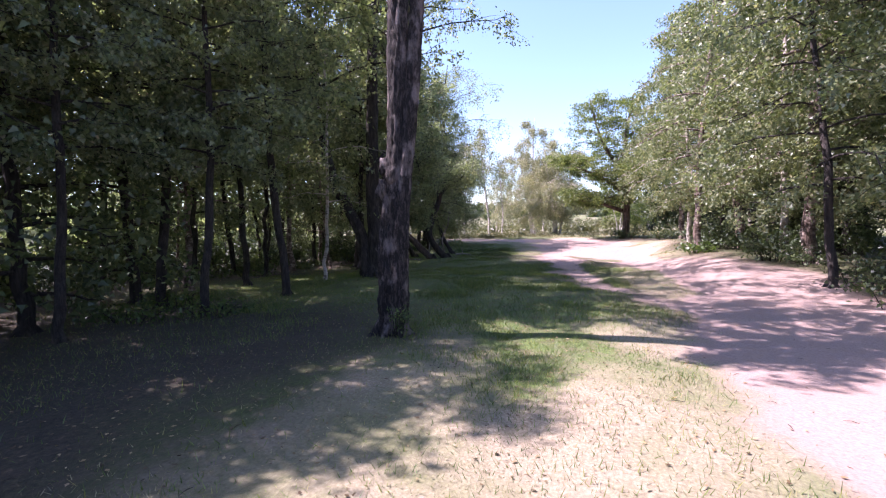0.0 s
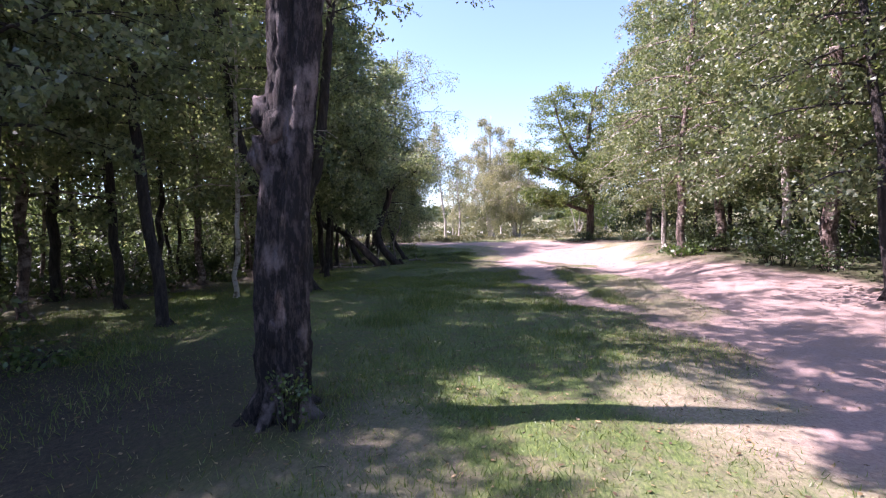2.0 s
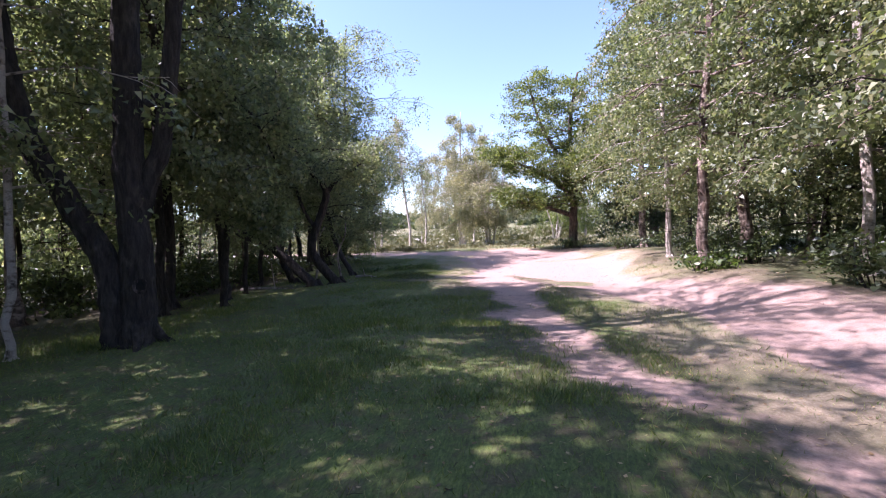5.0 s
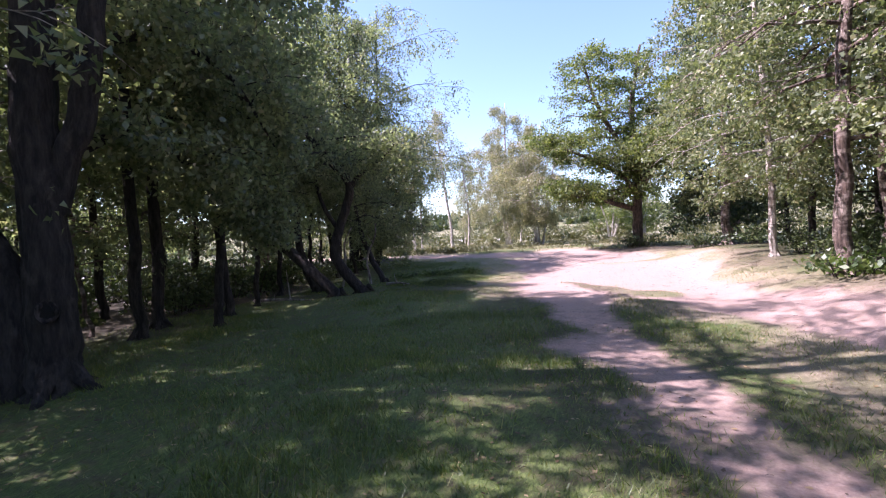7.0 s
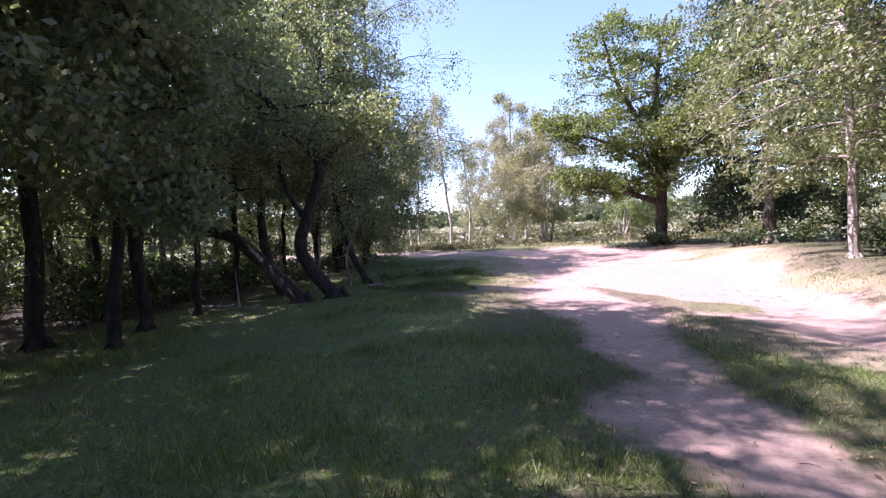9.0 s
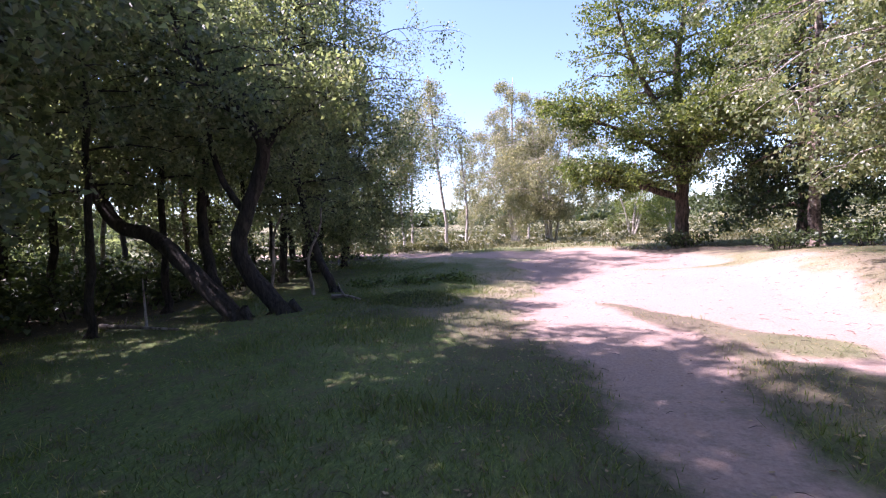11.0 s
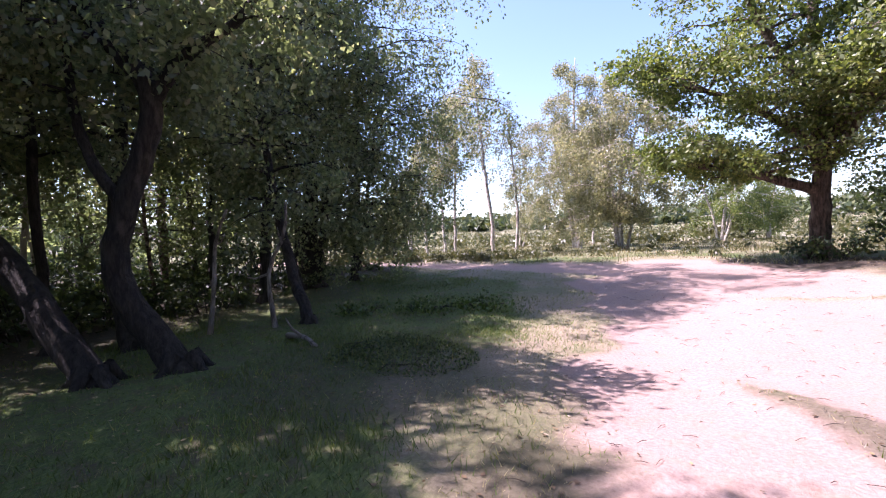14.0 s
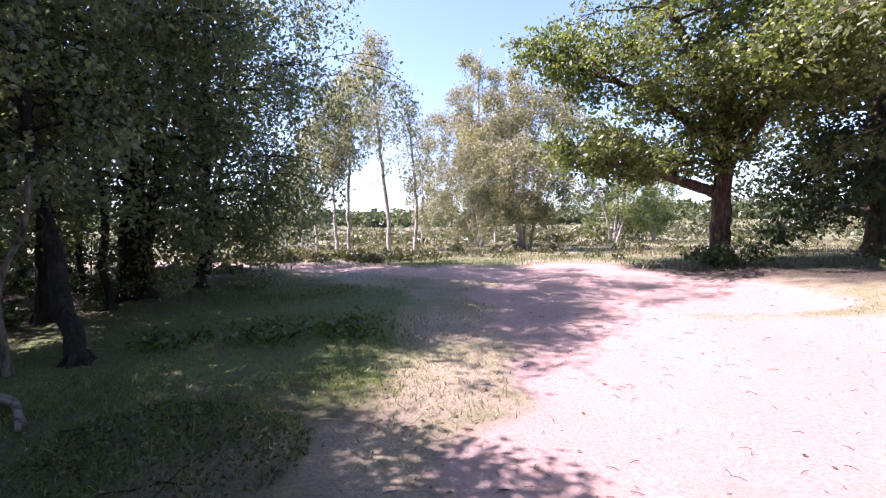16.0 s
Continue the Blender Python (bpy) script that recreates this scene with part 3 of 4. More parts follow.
# Copies with y under 4 stand out of view, added to shade the ground.
holly = make_tree("holly_tree", "dense dark evergreen tree in the wood, some copies added for shade", "tree", 53, [(stem(8.5, (0.1, 0.1), (0.05, 0)), 0.12, 0.02)], DARK_BARK, EVERGREEN_LEAF, 0.12, n_limbs=34, start=0.06,
                  reach=2.0, rise=0.25, droop=0.3, n_sub=6, twigs=4, corners=3, leaves_each=9, strand=0.2, group="evergreens of the wood")
# Those with x above 9 are added to darken the bank's interior.
plant_copies([holly], [(-4.9, 5.7), (-6.1, 8.3), (-6.9, 2.7), (-4.1, 2.3), (-4.7, 0.9), (-3.3, 3.5), (-2.3, -5.0), (-11, 27.5), (-12.6, 22.6), (-13.5, 30.3), (-11.2, 19), (-13, 15.5), (-12, 11), (-3.9, 0.2), (-4.4, -0.7), (11.6, 14.6), (10.2, 18.6), (11.4, 22.4), (9.6, 26.2), (11.8, 28.6), (9.4, 31.6), (12.6, 11.2), (13.4, 25.4), (14.2, 19.6), (9.8, 22.0)], 35, 0.75, 1.05)
broad = make_tree("broad_tree", "broad leafy tree at the wood's edge, some added unseen for shade", "tree", 59, [(stem(12.5, (0.3, 0.2), (0.14, 0.1)), 0.115, 0.025)], DARK_BARK, SHADE_LEAF, 0.112, n_limbs=42, start=0.32, reach=3.0,
                  rise=0.35, droop=0.25, n_sub=6, twigs=4, corners=3, leaves_each=19, leaf_spread=0.26, strand=0.3, group="broad trees at the wood's edge")
# Unseen ones below y 5 are there only to throw shadow on the turf.
plant_copies([broad], [(-4.2, 4.0), (-5.1, 2.5), (-5.9, 0.4), (-5.0, 0.1), (-7.2, 22.6), (-5.8, -1.8)], 36, 0.76, 0.83)
for x, y, turn, size in ((-3.7, 5.5, 80, 0.78), (-3.3, 7.6, 10, 0.84), (-3.6, 10.2, 190, 1.05), (-5.1, 8.1, 40, 1.05), (-5.9, 11.3, 130, 0.95), (-7.1, 5.5, 220, 1.1), (-5.5, 16.6, 300, 1.12), (-5.7, 18.9, 250, 1.1), (-4.9, 17.8, 35, 0.92),
                         # The first tree below is another unseen shadow caster.
                         (-5.2, -0.9, 20, 0.95), (-6.3, 20.5, 330, 0.72), (-9.0, 6.6, 15, 1.0), (-10.2, 10.2, 100, 1.05), (-9.4, 14.2, 200, 0.95), (-9.0, 18.4, 290, 1.0), (-11.3, 2.8, 60, 1.0), (-12.3, 7.6, 170, 1.0), (-12.6, 13.2, 250, 1.0), (-10.3, 22.3, 340, 0.95)):
    copy_thing(broad, pose(x, y, gz(x, y) - 0.03, 0, 0, turn) @ Matrix.Diagonal((size, size, size, 1)))

# ---- the wood: slender trees, told apart by a few kinds ----
WOODS = "slender trees of the wood"
wood_kinds = []
for seed, h, r, bark, lean, leaf in ((21, 11.5, 0.085, DARK_BARK, (0.5, 0.2), SHADE_LEAF), (22, 12.5, 0.10, BROWN_BARK, (-0.3, 0.3), BIRCH_LEAF), (23, 10.5, 0.07, WHITE_BARK, (0.2, -0.3), BIRCH_LEAF),
                                     (24, 13, 0.11, DARK_BARK, (0.1, 0.4), SHADE_LEAF), (25, 11, 0.06, DARK_BARK, (-0.7, 0.1), SHADE_LEAF), (26, 9, 0.05, BROWN_BARK, (0.5, -0.4), SHADE_LEAF)):
    label = {id(DARK_BARK): "slender dark-stemmed woodland tree in leaf litter", id(BROWN_BARK): "slender birch with reddish-brown bark in woodland", id(WHITE_BARK): "slender pale-barked birch in the wood"}[id(bark)]
    wood_kinds.append(make_tree("woodland_tree", label, "tree", seed, [(stem(h, lean, (0.1, -0.08)), r, 0.015)], bark, leaf, 0.11, n_limbs=22, start=0.24 if seed % 2 else 0.15, reach=2.3,
                                rise=0.45, droop=0.35, n_sub=6, twigs=4, corners=3, leaves_each=13, leaf_spread=0.27, strand=0.45, sides=6, group=WOODS))
rng_w = random.Random(5)
spots = [(-7.4, 13.6), (-7.7, 15.3), (-4.6, 13.1), (-8.8, 12.0), (-10.6, 17.4), (-7.0, 16.8), (-11.7, 18.1), (-9.8, 20.0), (-10.6, 23.5), (-10.9, 21.6), (-12.8, 22.0), (-10.3, 26), (-8.6, 26.3),
         (-11.3, 26.8), (-12.4, 30.0), (-10.5, 31.2), (-9.9, 29.2), (-6.3, 3.1), (-7.1, 5.3), (-6.7, 10.1), (-8.0, 1.1), (-6.2, 17.6), (-7.4, 27.8), (-9.2, 32.0), (-4.2, -2.6), (-6.7, -3.1), (-3.3, -4.5), (-6.2, -5.6), (-4.7, -7.6)]
while len(spots) < 66:
    x, y = rng_w.uniform(-23, -8.2), rng_w.uniform(-4, 31.5)
    if all(math.hypot(x - a, y - b) > 1.5 for a, b in spots):
        spots.append((x, y))
plant_copies(wood_kinds, spots, 31)

RIGHT = "birches on the bank"
bank_kinds = []
for seed, h, r, bark, lean in ((41, 11, 0.13, BROWN_BARK, (-0.6, 0.2)), (42, 10, 0.10, WHITE_BARK, (-0.4, -0.2)), (43, 12, 0.14, BROWN_BARK, (-0.2, 0.4)), (44, 9, 0.09, DARK_BARK, (-0.8, 0.1))):
    label = {id(DARK_BARK): "dark-stemmed tree on the sandy bank", id(BROWN_BARK): "leafy birch with red-brown bark on the bank", id(WHITE_BARK): "leafy white-stemmed birch on the bank"}[id(bark)]
    bank_kinds.append(make_tree("bank_birch", label, "tree", seed, [(stem(h, lean, (0.1, 0)), r, 0.02)], bark, BIRCH_LEAF, 0.08, n_limbs=34, start=0.20, reach=2.75,
                                rise=0.32, droop=0.5, n_sub=7, twigs=4, corners=3, leaves_each=26, leaf_spread=0.23, strand=0.32, sides=8, widest=0.28, group=RIGHT))
spots_r = [(6.6, 21.0), (6.9, 25.3), (8.4, 15.8), (7.9, 13.0), (7.3, 31.5), (8.6, 18.2), (8.4, 23.2), (8.6, 27.5), (10.4, 13.8), (11.2, 10.4), (10.6, 16), (10.8, 20.6), (11, 25), (10.2, 29.5), (13.8, 13), (13, 17.5), (13.2, 22.5), (13, 28),
           (16.8, 10.4), (15.8, 15), (16, 20), (14.3, 7)]
plant_copies(bank_kinds, spots_r, 33, 0.95, 1.2)

# ---- oak and its dark neighbour ----
oak = make_tree("oak_tree", "spreading oak on sand with bright green leaves", "tree", 51,
                [([(0, 0, 0), (0, 0.02, 1.0), (0.05, 0, 2.1), (0.15, 0.1, 4.2), (0.0, 0.2, 6.6), (0.5, 0.3, 9.6)], 0.24, 0.05),
                 ([(0, 0, 1.75), (-0.8, -0.2, 2.05), (-1.9, -0.4, 2.45), (-2.8, -0.6, 2.6), (-3.5, -0.7, 2.9)], 0.15, 0.03),
                 ([(0.05, 0, 2.3), (-0.5, -0.2, 3.3), (-2.0, -0.7, 4.3), (-3.6, -0.9, 5.0), (-4.4, -0.9, 5.3)], 0.12, 0.03),
                 ([(0.1, 0, 2.8), (-0.4, -0.3, 4.4), (-1.6, -0.9, 6.8), (-2.2, -1.2, 9.2)], 0.15, 0.03),
                 ([(0.1, 0, 2.9), (0.9, -0.3, 4.0), (1.8, -0.6, 5.6), (2.6, -0.6, 7.6)], 0.15, 0.03),
                 ([(0.1, -0.05, 2.4), (0.5, -0.9, 3.2), (0.6, -2.0, 3.9), (0.9, -2.8, 4.6)], 0.11, 0.03)],
                OAK_BARK, OAK_LEAF, 0.105, n_limbs=132, start=0.34, reach=2.3, rise=0.45, droop=0.2, n_sub=6, twigs=4, leaves_each=20, leaf_spread=0.34, strand=0.05, sides=18, hang=0.1, limb_parts=True, ridge=0.06, rings=40)
place(oak, 4.27, 34.3, 0, 1.0)
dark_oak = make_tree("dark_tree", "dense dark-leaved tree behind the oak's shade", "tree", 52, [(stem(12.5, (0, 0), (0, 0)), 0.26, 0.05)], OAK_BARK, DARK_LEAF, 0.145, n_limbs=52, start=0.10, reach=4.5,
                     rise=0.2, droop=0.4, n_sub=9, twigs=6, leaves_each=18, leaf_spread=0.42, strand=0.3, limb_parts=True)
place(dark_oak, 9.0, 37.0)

# ---- birches of the open heath ----
def heath_birch(seed, x, y, h, r, start, reach, limbs, lean=(0, 0), stems=1, dense=9, label="slender white-stemmed birch on the open heath", leaf=PALE_LEAF):
    rng = random.Random(seed)
    st = [(stem(h, lean, (rng.uniform(-.2, .2), 0)), r, 0.02)]
    for k in range(stems - 1):
        a = k * 2.4 + seed
        st.append((stem(h * rng.uniform(0.6, 0.9), (math.cos(a) * 1.3, math.sin(a) * 1.0), (0.1, 0), (math.cos(a) * 0.2, math.sin(a) * 0.2)), r * 0.8, 0.02))
    t = make_tree("heath_birch", label, "tree", seed, st, WHITE_BARK, leaf, 0.095, n_limbs=limbs, start=start, reach=reach, rise=0.45, droop=0.5, n_sub=7, twigs=4, corners=3, leaves_each=int(dense * 2.6), leaf_spread=0.27,
                  strand=0.8, sides=7, roots=False, group="birches on the heath")
    return place(t, x, y)


heath_birch(61, -6.5, 39.2, 9.6, 0.10, 0.56, 1.7, 16, (-0.9, 0.3), dense=5)
heath_birch(62, -5.5, 39.4, 6.6, 0.08, 0.45, 1.2, 12, (-0.3, 0.2), dense=3)
heath_birch(63, -9.6, 41.5, 9.0, 0.09, 0.5, 1.6, 14, (0.3, 0.2), dense=8)
heath_birch(64, -9.9, 41.0, 8.2, 0.08, 0.5, 1.4, 14, (-0.5, 0.2), dense=8)
heath_birch(65, -11.8, 42.5, 7.0, 0.08, 0.4, 1.4, 14, (-0.6, 0.2), dense=7)
heath_birch(66, -4.4, 48.5, 11.8, 0.19, 0.22, 3.9, 54, (0.2, 0), 3, 17, "weeping grey-leaved birch with several stems")
heath_birch(67, -1.2, 41.5, 8.2, 0.10, 0.28, 2.8, 44, (0.5, 0), 4, 15, "many-stemmed weeping birch on the heath")
heath_birch(68, -4.6, 56, 8.0, 0.10, 0.4, 1.8, 16, (0.3, 0), 1, 8)
heath_birch(69, -9.5, 53, 6.5, 0.09, 0.4, 1.6, 16, (0.2, 0), 2, 8)
heath_birch(70, 3.9, 55.3, 7.4, 0.12, 0.3, 2.6, 30, (0.3, 0), 4, 11, "bushy many-stemmed green tree on the heath", OAK_LEAF)
heath_birch(71, 6.9, 57.5, 5.2, 0.12, 0.3, 2.2, 22, (0.6, 0), 2, 11, "bushy green tree on the heath", OAK_LEAF)
heath_birch(72, -15.5, 47, 6.5, 0.08, 0.35, 1.6, 16, (0.2, 0), 2, 8)
heath_birch(73, -20, 52, 6, 0.08, 0.35, 1.6, 16, (0.2, 0), 2, 8)


# ---- undergrowth ----
def bush(name, label, category, seed, w, d, h, count, leaf, size, x, y, twig_mat=DARK_BARK, stems=12, hang=0.1, corners=4):
    """A low shrub: thin stems that arch out, leaves massed near their ends."""
    rng = np.random.default_rng(seed)
    root = tagged(new(name), label, category)
    sh, pl = Shape(), []
    for k in range(stems):
        a, rr = rng.uniform(0, 6.28), rng.uniform(0.3, 1.0) ** 0.6
        tip = np.array([math.cos(a) * w * rr, math.sin(a) * d * rr, h * rng.uniform(0.55, 1.0) * (1.1 - 0.5 * rr)])
        foot = np.array([tip[0] * 0.35, tip[1] * 0.35, -0.05])
        midp = (foot + tip) / 2 + np.array([0, 0, h * 0.3])
        sh.tube([foot, midp, tip], [0.012, 0.009, 0.004], 4)
        n = max(4, count // stems)
        t = rng.uniform(0.25, 1.05, n)[:, None]
        c = (1 - t) ** 2 * foot + 2 * t * (1 - t) * midp + t * t * tip + rng.normal(0, 0.13 * (w + d), (n, 3)) * np.array([0.8, 0.8, 0.35])
        c[:, 2] = np.maximum(c[:, 2], 0.02)
        pl.append(c)
    tagged(part("stem_clump", sh.mesh("stems"), twig_mat, root), kind="stuff")
    part("leaves", quad_mesh("leaves", leaf_quads(np.concatenate(pl), size, rng, hang, 0.62, corners), corners), leaf, root)
    return place(root, x, y)


rng_b = random.Random(9)
shrub_proto = bush("understorey_shrub", "leafy shrub under the trees, with shade put into its leaf colour", "shrub", 81, 0.9, 0.9, 1.1, 720, UNDER_SHADE_LEAF, 0.09, 7.6, 22.4, corners=3)
for i in range(30):
    y = rng_b.uniform(10, 30)
    x = rng_b.uniform(7.4, 11.7)
    s = rng_b.uniform(0.6, 1.25)
    copy_thing(shrub_proto, pose(x, y, gz(x, y) - 0.03, 0, 0, rng_b.uniform(0, 360)) @ Matrix.Diagonal((s, s, s * rng_b.uniform(0.7, 1.1), 1)))
for i in range(80):
    y = rng_b.uniform(3, 31)
    x = rng_b.uniform(-21, -8.6)
    s = rng_b.uniform(0.7, 1.7)
    copy_thing(shrub_proto, pose(x, y, gz(x, y) - 0.03, 0, 0, rng_b.uniform(0, 360)) @ Matrix.Diagonal((s, s, s * rng_b.uniform(0.6, 1.0), 1)))
for x, y, s in ((-8.2, 21.5, 1.2), (-8.8, 23.1, 1.4), (-9.4, 24.7, 1.3), (-8.0, 25.7, 1.0), (-7.7, 19.3, 1.1), (-9.6, 20.2, 1.5), (-11.0, 23.2, 1.6), (-12.0, 25.3, 1.6), (-10.5, 18.3, 1.4), (-12.6, 20.6, 1.7)):
    copy_thing(shrub_proto, pose(x, y, gz(x, y) - 0.03, 0, 0, rng_b.uniform(0, 360)) @ Matrix.Diagonal((s, s, s * 0.8, 1)))
for x, y, w, h in ((-3.3, 7.8, 0.8, 0.35), (-4.3, 6.9, 0.9, 0.4), (-5.0, 8.4, 0.8, 0.5)):
    bush("ground_weeds", "low nettles and bramble at the wood's edge", "weeds", int(x * -100), w, 0.6, h, 420, FERN_LEAF, 0.07, x, y)
for x, y, w, h in ((-3.3, 26.6, 0.7, 0.3), (-2.3, 27.0, 0.6, 0.25), (-4.4, 26.2, 0.6, 0.25)):
    bush("bramble_patch", "bright low bramble and weeds in the grass", "weeds", int(x * -107), w, 0.45, h, 380, FERN_LEAF, 0.07, x, y)
bush("ivy_sprout", "small leafy sprouts at the birch's foot", "weeds", 83, 0.20, 0.16, 0.62, 330, FERN_LEAF, 0.036, 0.98, 7.02, stems=11)
bush("fern_clump", "bright green fern clump on the bank", "fern", 84, 0.7, 0.6, 0.6, 500, FERN_LEAF, 0.11, 6.5, 20.6)
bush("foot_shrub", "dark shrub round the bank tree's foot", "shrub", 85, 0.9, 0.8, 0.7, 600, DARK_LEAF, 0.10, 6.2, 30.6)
bush("oak_foot_scrub", "bramble and broken branches at the oak's foot", "shrub", 86, 1.0, 0.7, 0.75, 800, UNDER_SHADE_LEAF, 0.09, 4.3, 33.6)
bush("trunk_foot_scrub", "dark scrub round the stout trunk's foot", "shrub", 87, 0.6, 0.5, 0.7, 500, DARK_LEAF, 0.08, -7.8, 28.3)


def brush_pile(x, y, w, d, h):
    rng = np.random.default_rng(91)
    root = tagged(new("brush_pile"), "low heap of brushwood overgrown with grass and bramble", "brush pile")
    sh = Shape()
    for k in range(14):
        a, rr = rng.uniform(0, 6.28), math.sqrt(rng.uniform(0, 1))
        cx, cy = math.cos(a) * w * rr, math.sin(a) * d * rr
        cz = h * (1 - rr * rr) * rng.uniform(0.2, 1)
        b, l = rng.uniform(0, 6.28), rng.uniform(0.1, 0.2)
        dv = np.array([math.cos(b) * l, math.sin(b) * l, rng.uniform(-0.1, 0.1)])
        c = np.array([cx, cy, max(0.03, cz)])
        r = rng.uniform(0.003, 0.007)
        sh.tube([c - dv, c + np.array([0, 0, 0.04]), c + dv], [r, r, r * 0.5], 5)
    tagged(part("brushwood", sh.mesh("branches"), DARK_BARK, root), kind="stuff")
    n = 6000
    a, rr = rng.uniform(0, 6.28, n), np.sqrt(rng.uniform(0, 1, n))
    c = np.stack([np.cos(a) * w * rr, np.sin(a) * d * rr, h * (1 - rr * rr) * rng.uniform(0.3, 1.08, n) + 0.02], 1)
    part("bramble_leaves", quad_mesh("bramble", leaf_quads(c[:3000], 0.034, rng, 0.0), 4), UNDER_SHADE_LEAF, root)
    g = c[3000:]
    tip = rng.normal(0, 0.035, (len(g), 3)) + np.array([0, 0, 0.05])
    wv = rng.normal(0, 0.002, (len(g), 3))
    tagged(part("tufted_grass", quad_mesh("tufts", np.stack([g - wv, g + wv, g + tip], 1).reshape(-1, 3), 3), GRASS_LEAF, root), kind="stuff")
    return place(root, x, y)


brush_pile(-2.15, 23.9, 1.0, 0.85, 0.24)


# ---- dead branches among the leaning trees ----
def dead_branch(seed, x, y, z, pts, r):
    rng = np.random.default_rng(seed)
    root = tagged(new("dead_branch"), "bare grey dead branch in the wood", "branch")
    sh = Shape()
    line = spline(pts, 9)
    sh.tube(line, list(np.linspace(r, r * 0.4, 9)), 6, 0.1, rng)
    for k in (4, 6):
        d = rng.normal(0, 0.25, 3)
        sh.tube([line[k], line[k] + d * 0.6 + np.array([0, 0, 0.1]), line[k] + d + np.array([0, 0, 0.25])], [r * 0.5, r * 0.35, r * 0.15], 4)
    part("wood", sh.mesh("wood"), DEAD_WOOD, root)
    root.matrix_basis = pose(x, y, gz(x, y) + z)


dead_branch(101, -5.9, 24.2, 0.0, [(0, 0, 0), (0.15, 0, 0.8), (0.1, 0.1, 1.5), (0.4, 0.1, 2.0)], 0.05)
dead_branch(102, -5.2, 24.9, 0.0, [(0, 0, 0), (-0.1, 0, 0.9), (0.2, 0.1, 1.6), (0.25, 0.1, 2.1)], 0.05)
dead_branch(103, -4.3, 24.3, 0.05, [(0, 0, 0), (0.5, -0.2, 0.05), (1.0, -0.5, 0.03)], 0.05)
dead_branch(104, -6.8, 21.0, 0.05, [(0, 0, 0), (0.9, -0.2, 0.06), (1.9, -0.1, 0.03)], 0.05)


# ---- grass, litter and heath ----
def blades(name, label, seed, n, box, height, keep, mat, spread=0.05, width=0.006):
    rng = np.random.default_rng(seed)
    x, y = rng.uniform(box[0], box[1], n), rng.uniform(box[2], box[3], n)
    ok = rng.uniform(0, 1, n) < keep(x, y)
    x, y = x[ok], y[ok]
    z = ground_z(x, y)
    c = np.stack([x, y, z - 0.01], 1)
    hgt = height * rng.uniform(0.4, 1.2, len(x)) * (0.5 + vnoise(x, y, 1.1, 21))
    a = rng.uniform(0, 6.28, len(x))
    wv = np.stack([np.cos(a), np.sin(a), np.zeros_like(a)], 1) * width * rng.uniform(0.6, 1.4, (len(x), 1))
    tip = c + np.stack([rng.normal(0, spread, len(x)), rng.normal(0, spread, len(x)), hgt], 1)
    me = quad_mesh(name, np.stack([c - wv, c + wv, tip], 1).reshape(-1, 3), 3)
    me.materials.append(mat)
    tagged(new(name, me), label, "grass", kind="stuff")


def green_keep(x, y):
    s, d = sand_at(x, y), dry_at(x, y)
    # Less turf in the wood and over the painted shade near the start.
    w = np.maximum(1 - smooth(-9, -5.5, x), (1 - smooth(0.0, 2.0, x + (vnoise(x, y, 0.9, 17) - 0.5) * 2)) * (1 - smooth(6.5, 10, y)))
    w = np.maximum(w, 0.45 * (1 - smooth(0.9, 2.2, np.hypot(x + 2.0, y - 23.4))))
    return np.clip((1 - s * 1.6), 0, 1) * (1 - 0.75 * d) * (1 - 0.8 * w) * (0.25 + 0.9 * smooth(0.35, 0.6, vnoise(x, y, 0.7, 31)))


def dry_keep(x, y):
    s, d = sand_at(x, y), dry_at(x, y)
    return np.clip(1 - s * 1.3, 0, 1) * d * (0.2 + 0.8 * smooth(0.3, 0.7, vnoise(x, y, 1.0, 32)))


blades("grass", "short green turf in the wood's shade", 111, 360000, (-7, 6, 3, 26), 0.065, green_keep, GRASS_LEAF, 0.035, 0.004)
blades("grass_tufts", "taller bright green grass tufts in the turf", 116, 130000, (-5, 3.2, 7, 24), 0.10, lambda x, y: green_keep(x, y) * smooth(0.60, 0.78, vnoise(x, y, 1.7, 33)) * (1 - 0.85 * smooth(19, 21, y)), GRASS_LEAF, 0.05, 0.005)
blades("grass", "green turf between wood and lane", 112, 90000, (-10, 0, 24, 34), 0.055, green_keep, GRASS_LEAF, 0.035, 0.006)
blades("dry_grass", "parched straw-coloured grass beside the track", 113, 210000, (-2, 7, 1, 30), 0.035, dry_keep, STRAW_LEAF, 0.03, 0.004)
blades("dry_grass", "long pale grass on the open heath", 114, 90000, (-26, 18, 33, 58), 0.16, dry_keep, STRAW_LEAF, 0.06, 0.012)
blades("grass", "rough green grass on the open heath", 115, 60000, (-26, 18, 33, 58), 0.14, lambda x, y: np.clip(1 - sand_at(x, y) * 2, 0, 1) * 0.5, HEATH_LEAF, 0.06, 0.010)


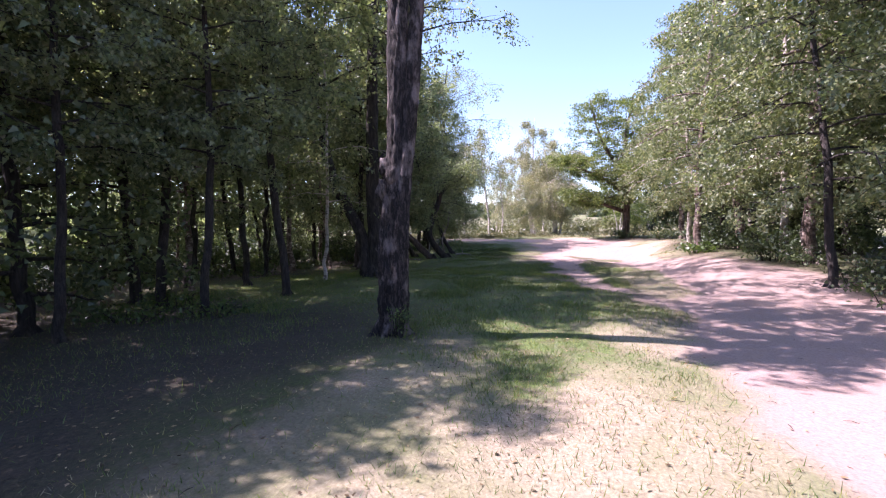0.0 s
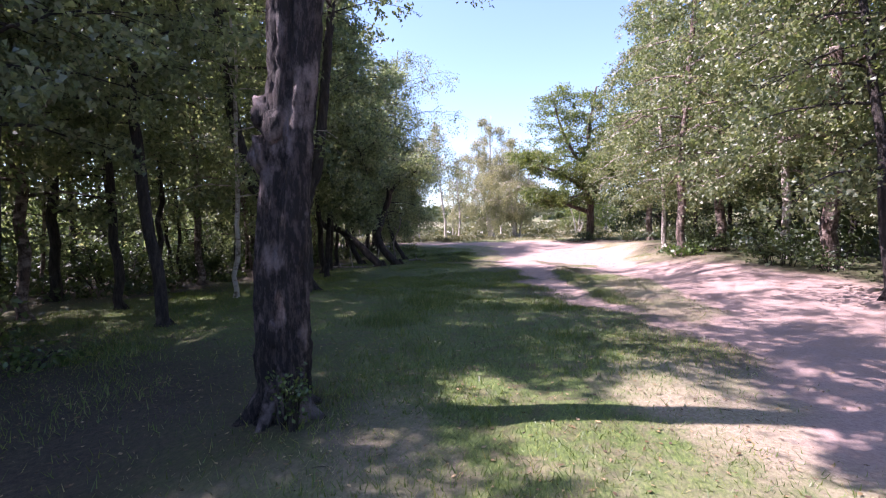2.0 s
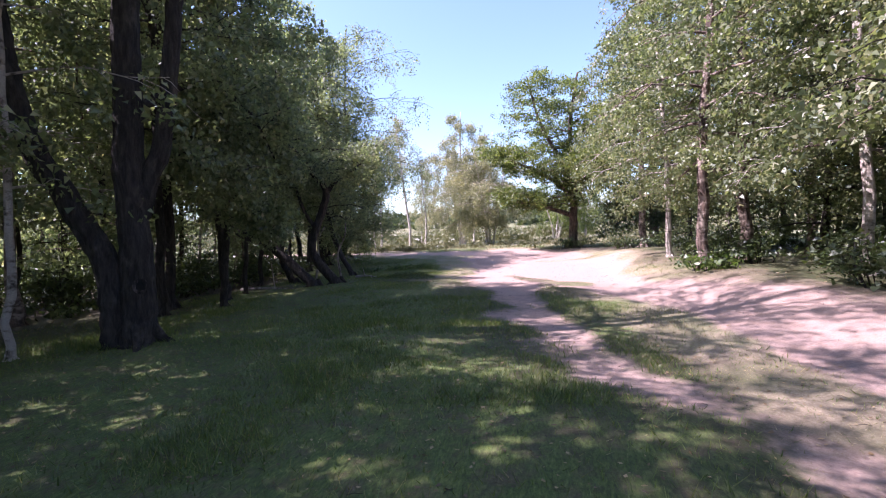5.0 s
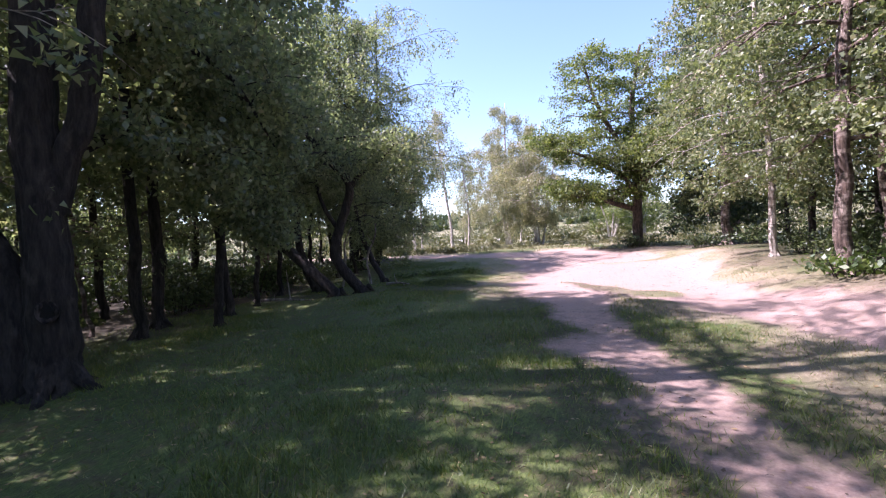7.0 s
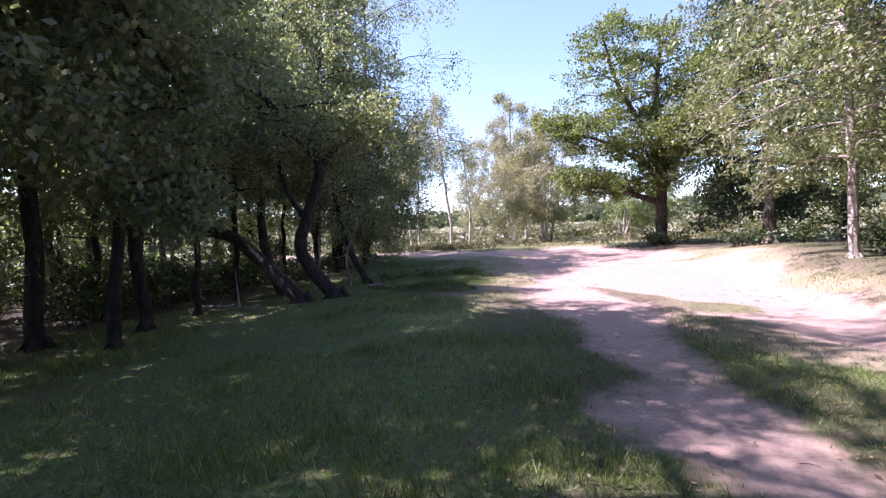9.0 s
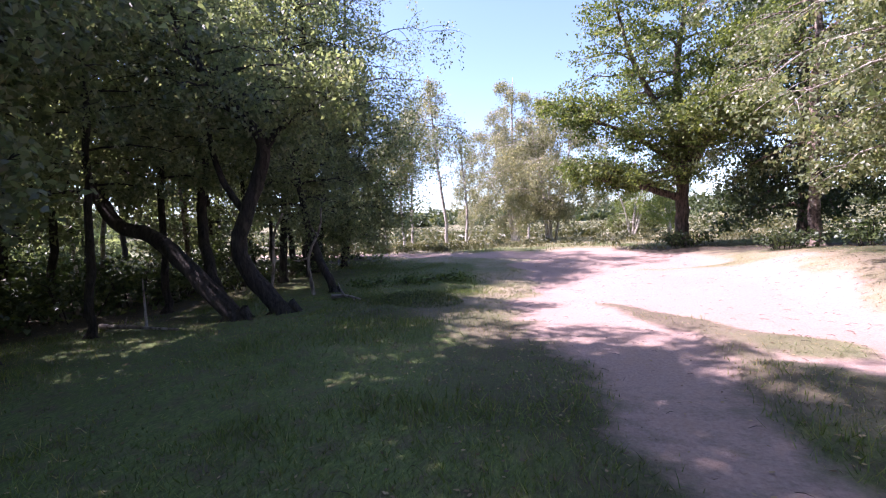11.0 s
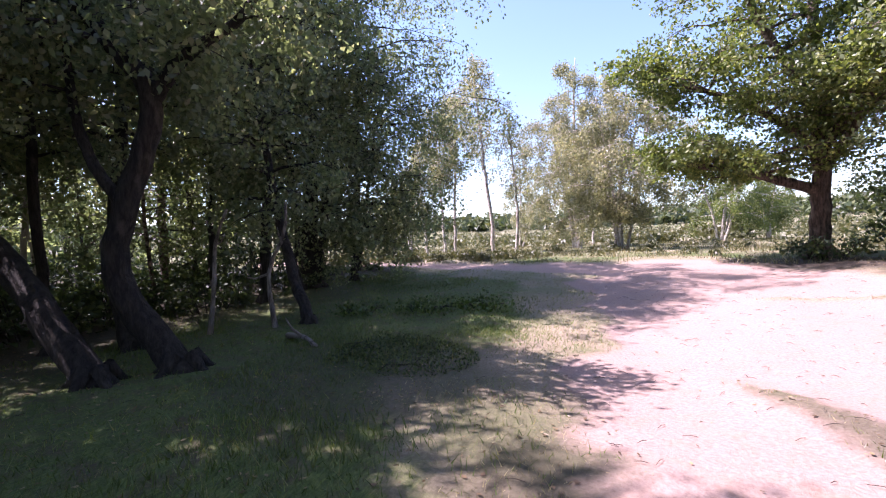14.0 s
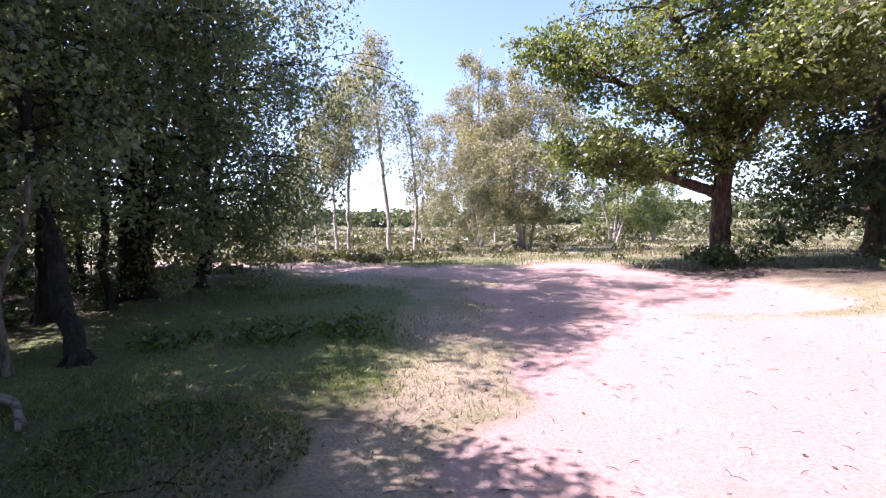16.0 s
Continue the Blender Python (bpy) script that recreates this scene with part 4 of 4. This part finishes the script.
def litter():
    rng = np.random.default_rng(121)
    n = 30000
    x, y = rng.uniform(-9, 8, n), rng.uniform(0, 34, n)
    ok = rng.uniform(0, 1, n) > 0.93 * sand_at(x, y)
    x, y = x[ok], y[ok]
    c = np.stack([x, y, ground_z(x, y) + 0.012], 1)
    q = leaf_quads(c, 0.04, rng, 0.0)
    q = q.reshape(-1, 4, 3)
    q[:, :, 2] = c[:, None, 2] + (q[:, :, 2] - c[:, None, 2]) * 0.25
    me = quad_mesh("fallen_leaves", q.reshape(-1, 3), 4)
    me.materials.append(DEAD_LEAF)
    tagged(new("fallen_leaves", me), "brown fallen leaves strewn over the ground", "leaf litter", kind="stuff")
    sh = Shape()
    for k in range(1000):
        x, y = (rng.uniform(-6, 7), rng.uniform(2, 33)) if k % 2 else (rng.uniform(-0.5, 6.5), rng.uniform(21, 32))
        a, l = rng.uniform(0, 6.28), rng.uniform(0.02, 0.06)
        dx, dy = math.cos(a) * l, math.sin(a) * l
        z = gz(x, y) + 0.008
        sh.tube([(x - dx, y - dy, gz(x - dx, y - dy) + 0.008), (x, y, z + 0.008), (x + dx, y + dy, gz(x + dx, y + dy) + 0.008)], [0.002, 0.0025, 0.0015], 3)
    me = sh.mesh("fallen_twigs")
    me.materials.append(DARK_BARK)
    tagged(new("fallen_twigs", me), "short dark twigs scattered on sand and turf", "twigs", kind="stuff")


litter()


def mounds(name, label, category, seed, count, area, sizes, leaves, leaf, mat):
    """Uncountable low growth: many leafy mounds in one mesh."""
    rng = np.random.default_rng(seed)
    pl = []
    for k in range(count):
        x, y = area(rng)
        w = rng.uniform(*sizes)
        n = leaves
        a, e = rng.uniform(0, 6.28, n), rng.uniform(0, 1, n)
        rr = np.sqrt(1 - e * e) * w * rng.uniform(0.7, 1.1, n)
        c = np.stack([x + np.cos(a) * rr, y + np.sin(a) * rr, e * w * rng.uniform(0.6, 0.95, n)], 1)
        c[:, 2] += gz(x, y)
        pl.append(c)
    me = quad_mesh(name, leaf_quads(np.concatenate(pl), leaf, rng, 0.0, 0.7, 3), 3)
    me.materials.append(mat)
    return tagged(new(name, me), label, category, kind="stuff")


mounds("heather", "low heather and grass tussocks on the heath", "heather", 131, 260, lambda r: (r.uniform(-24, 16), r.uniform(34.5, 60)), (0.15, 0.4), 70, 0.09, HEATH_LEAF)
mounds("verge_tussocks", "rough tussocks along the sandy lane", "tussocks", 132, 60, lambda r: (r.uniform(-12, -3.5), r.uniform(34.2, 36.5)), (0.2, 0.42), 170, 0.08, HEATH_LEAF)
mounds("gorse", "scrub and gorse bushes across the heath", "scrub", 133, 1000, lambda r: (r.uniform(-100, 80), 56 + 95 * r.uniform(0, 1) ** 1.4), (0.6, 2.0), 90, 0.27, HEATH_LEAF)


# Growth added to cover the pale wood floor, in shade-toned leaves.
mounds("wood_undergrowth", "low bramble and ferns over the woodland floor", "undergrowth", 136, 420, lambda r: (r.uniform(-22, -7.6), r.uniform(1, 32)), (0.22, 0.6), 60, 0.11, UNDER_SHADE_LEAF)


def deep_area(r):
    k = r.uniform(0, 1)
    if k < 0.45:
        return r.uniform(-44, -24), r.uniform(-14, 34)
    if k < 0.72:
        return r.uniform(22, 38), r.uniform(-14, 34)
    return r.uniform(-40, 34), r.uniform(-34, -17)


mounds("deep_wood", "dense woodland closing round the clearing", "woods", 135, 300, deep_area, (2.6, 5.5), 150, 0.6, SHADE_LEAF)


def far_area(r):
    a = r.uniform(0, 6.28)
    d = r.uniform(150, 270)
    return d * math.cos(a), 20 + d * math.sin(a)


mounds("far_woods", "distant wooded ridge round the heath", "woods", 134, 1500, far_area, (3.2, 6.5), 60, 1.9, WOOD_FAR)
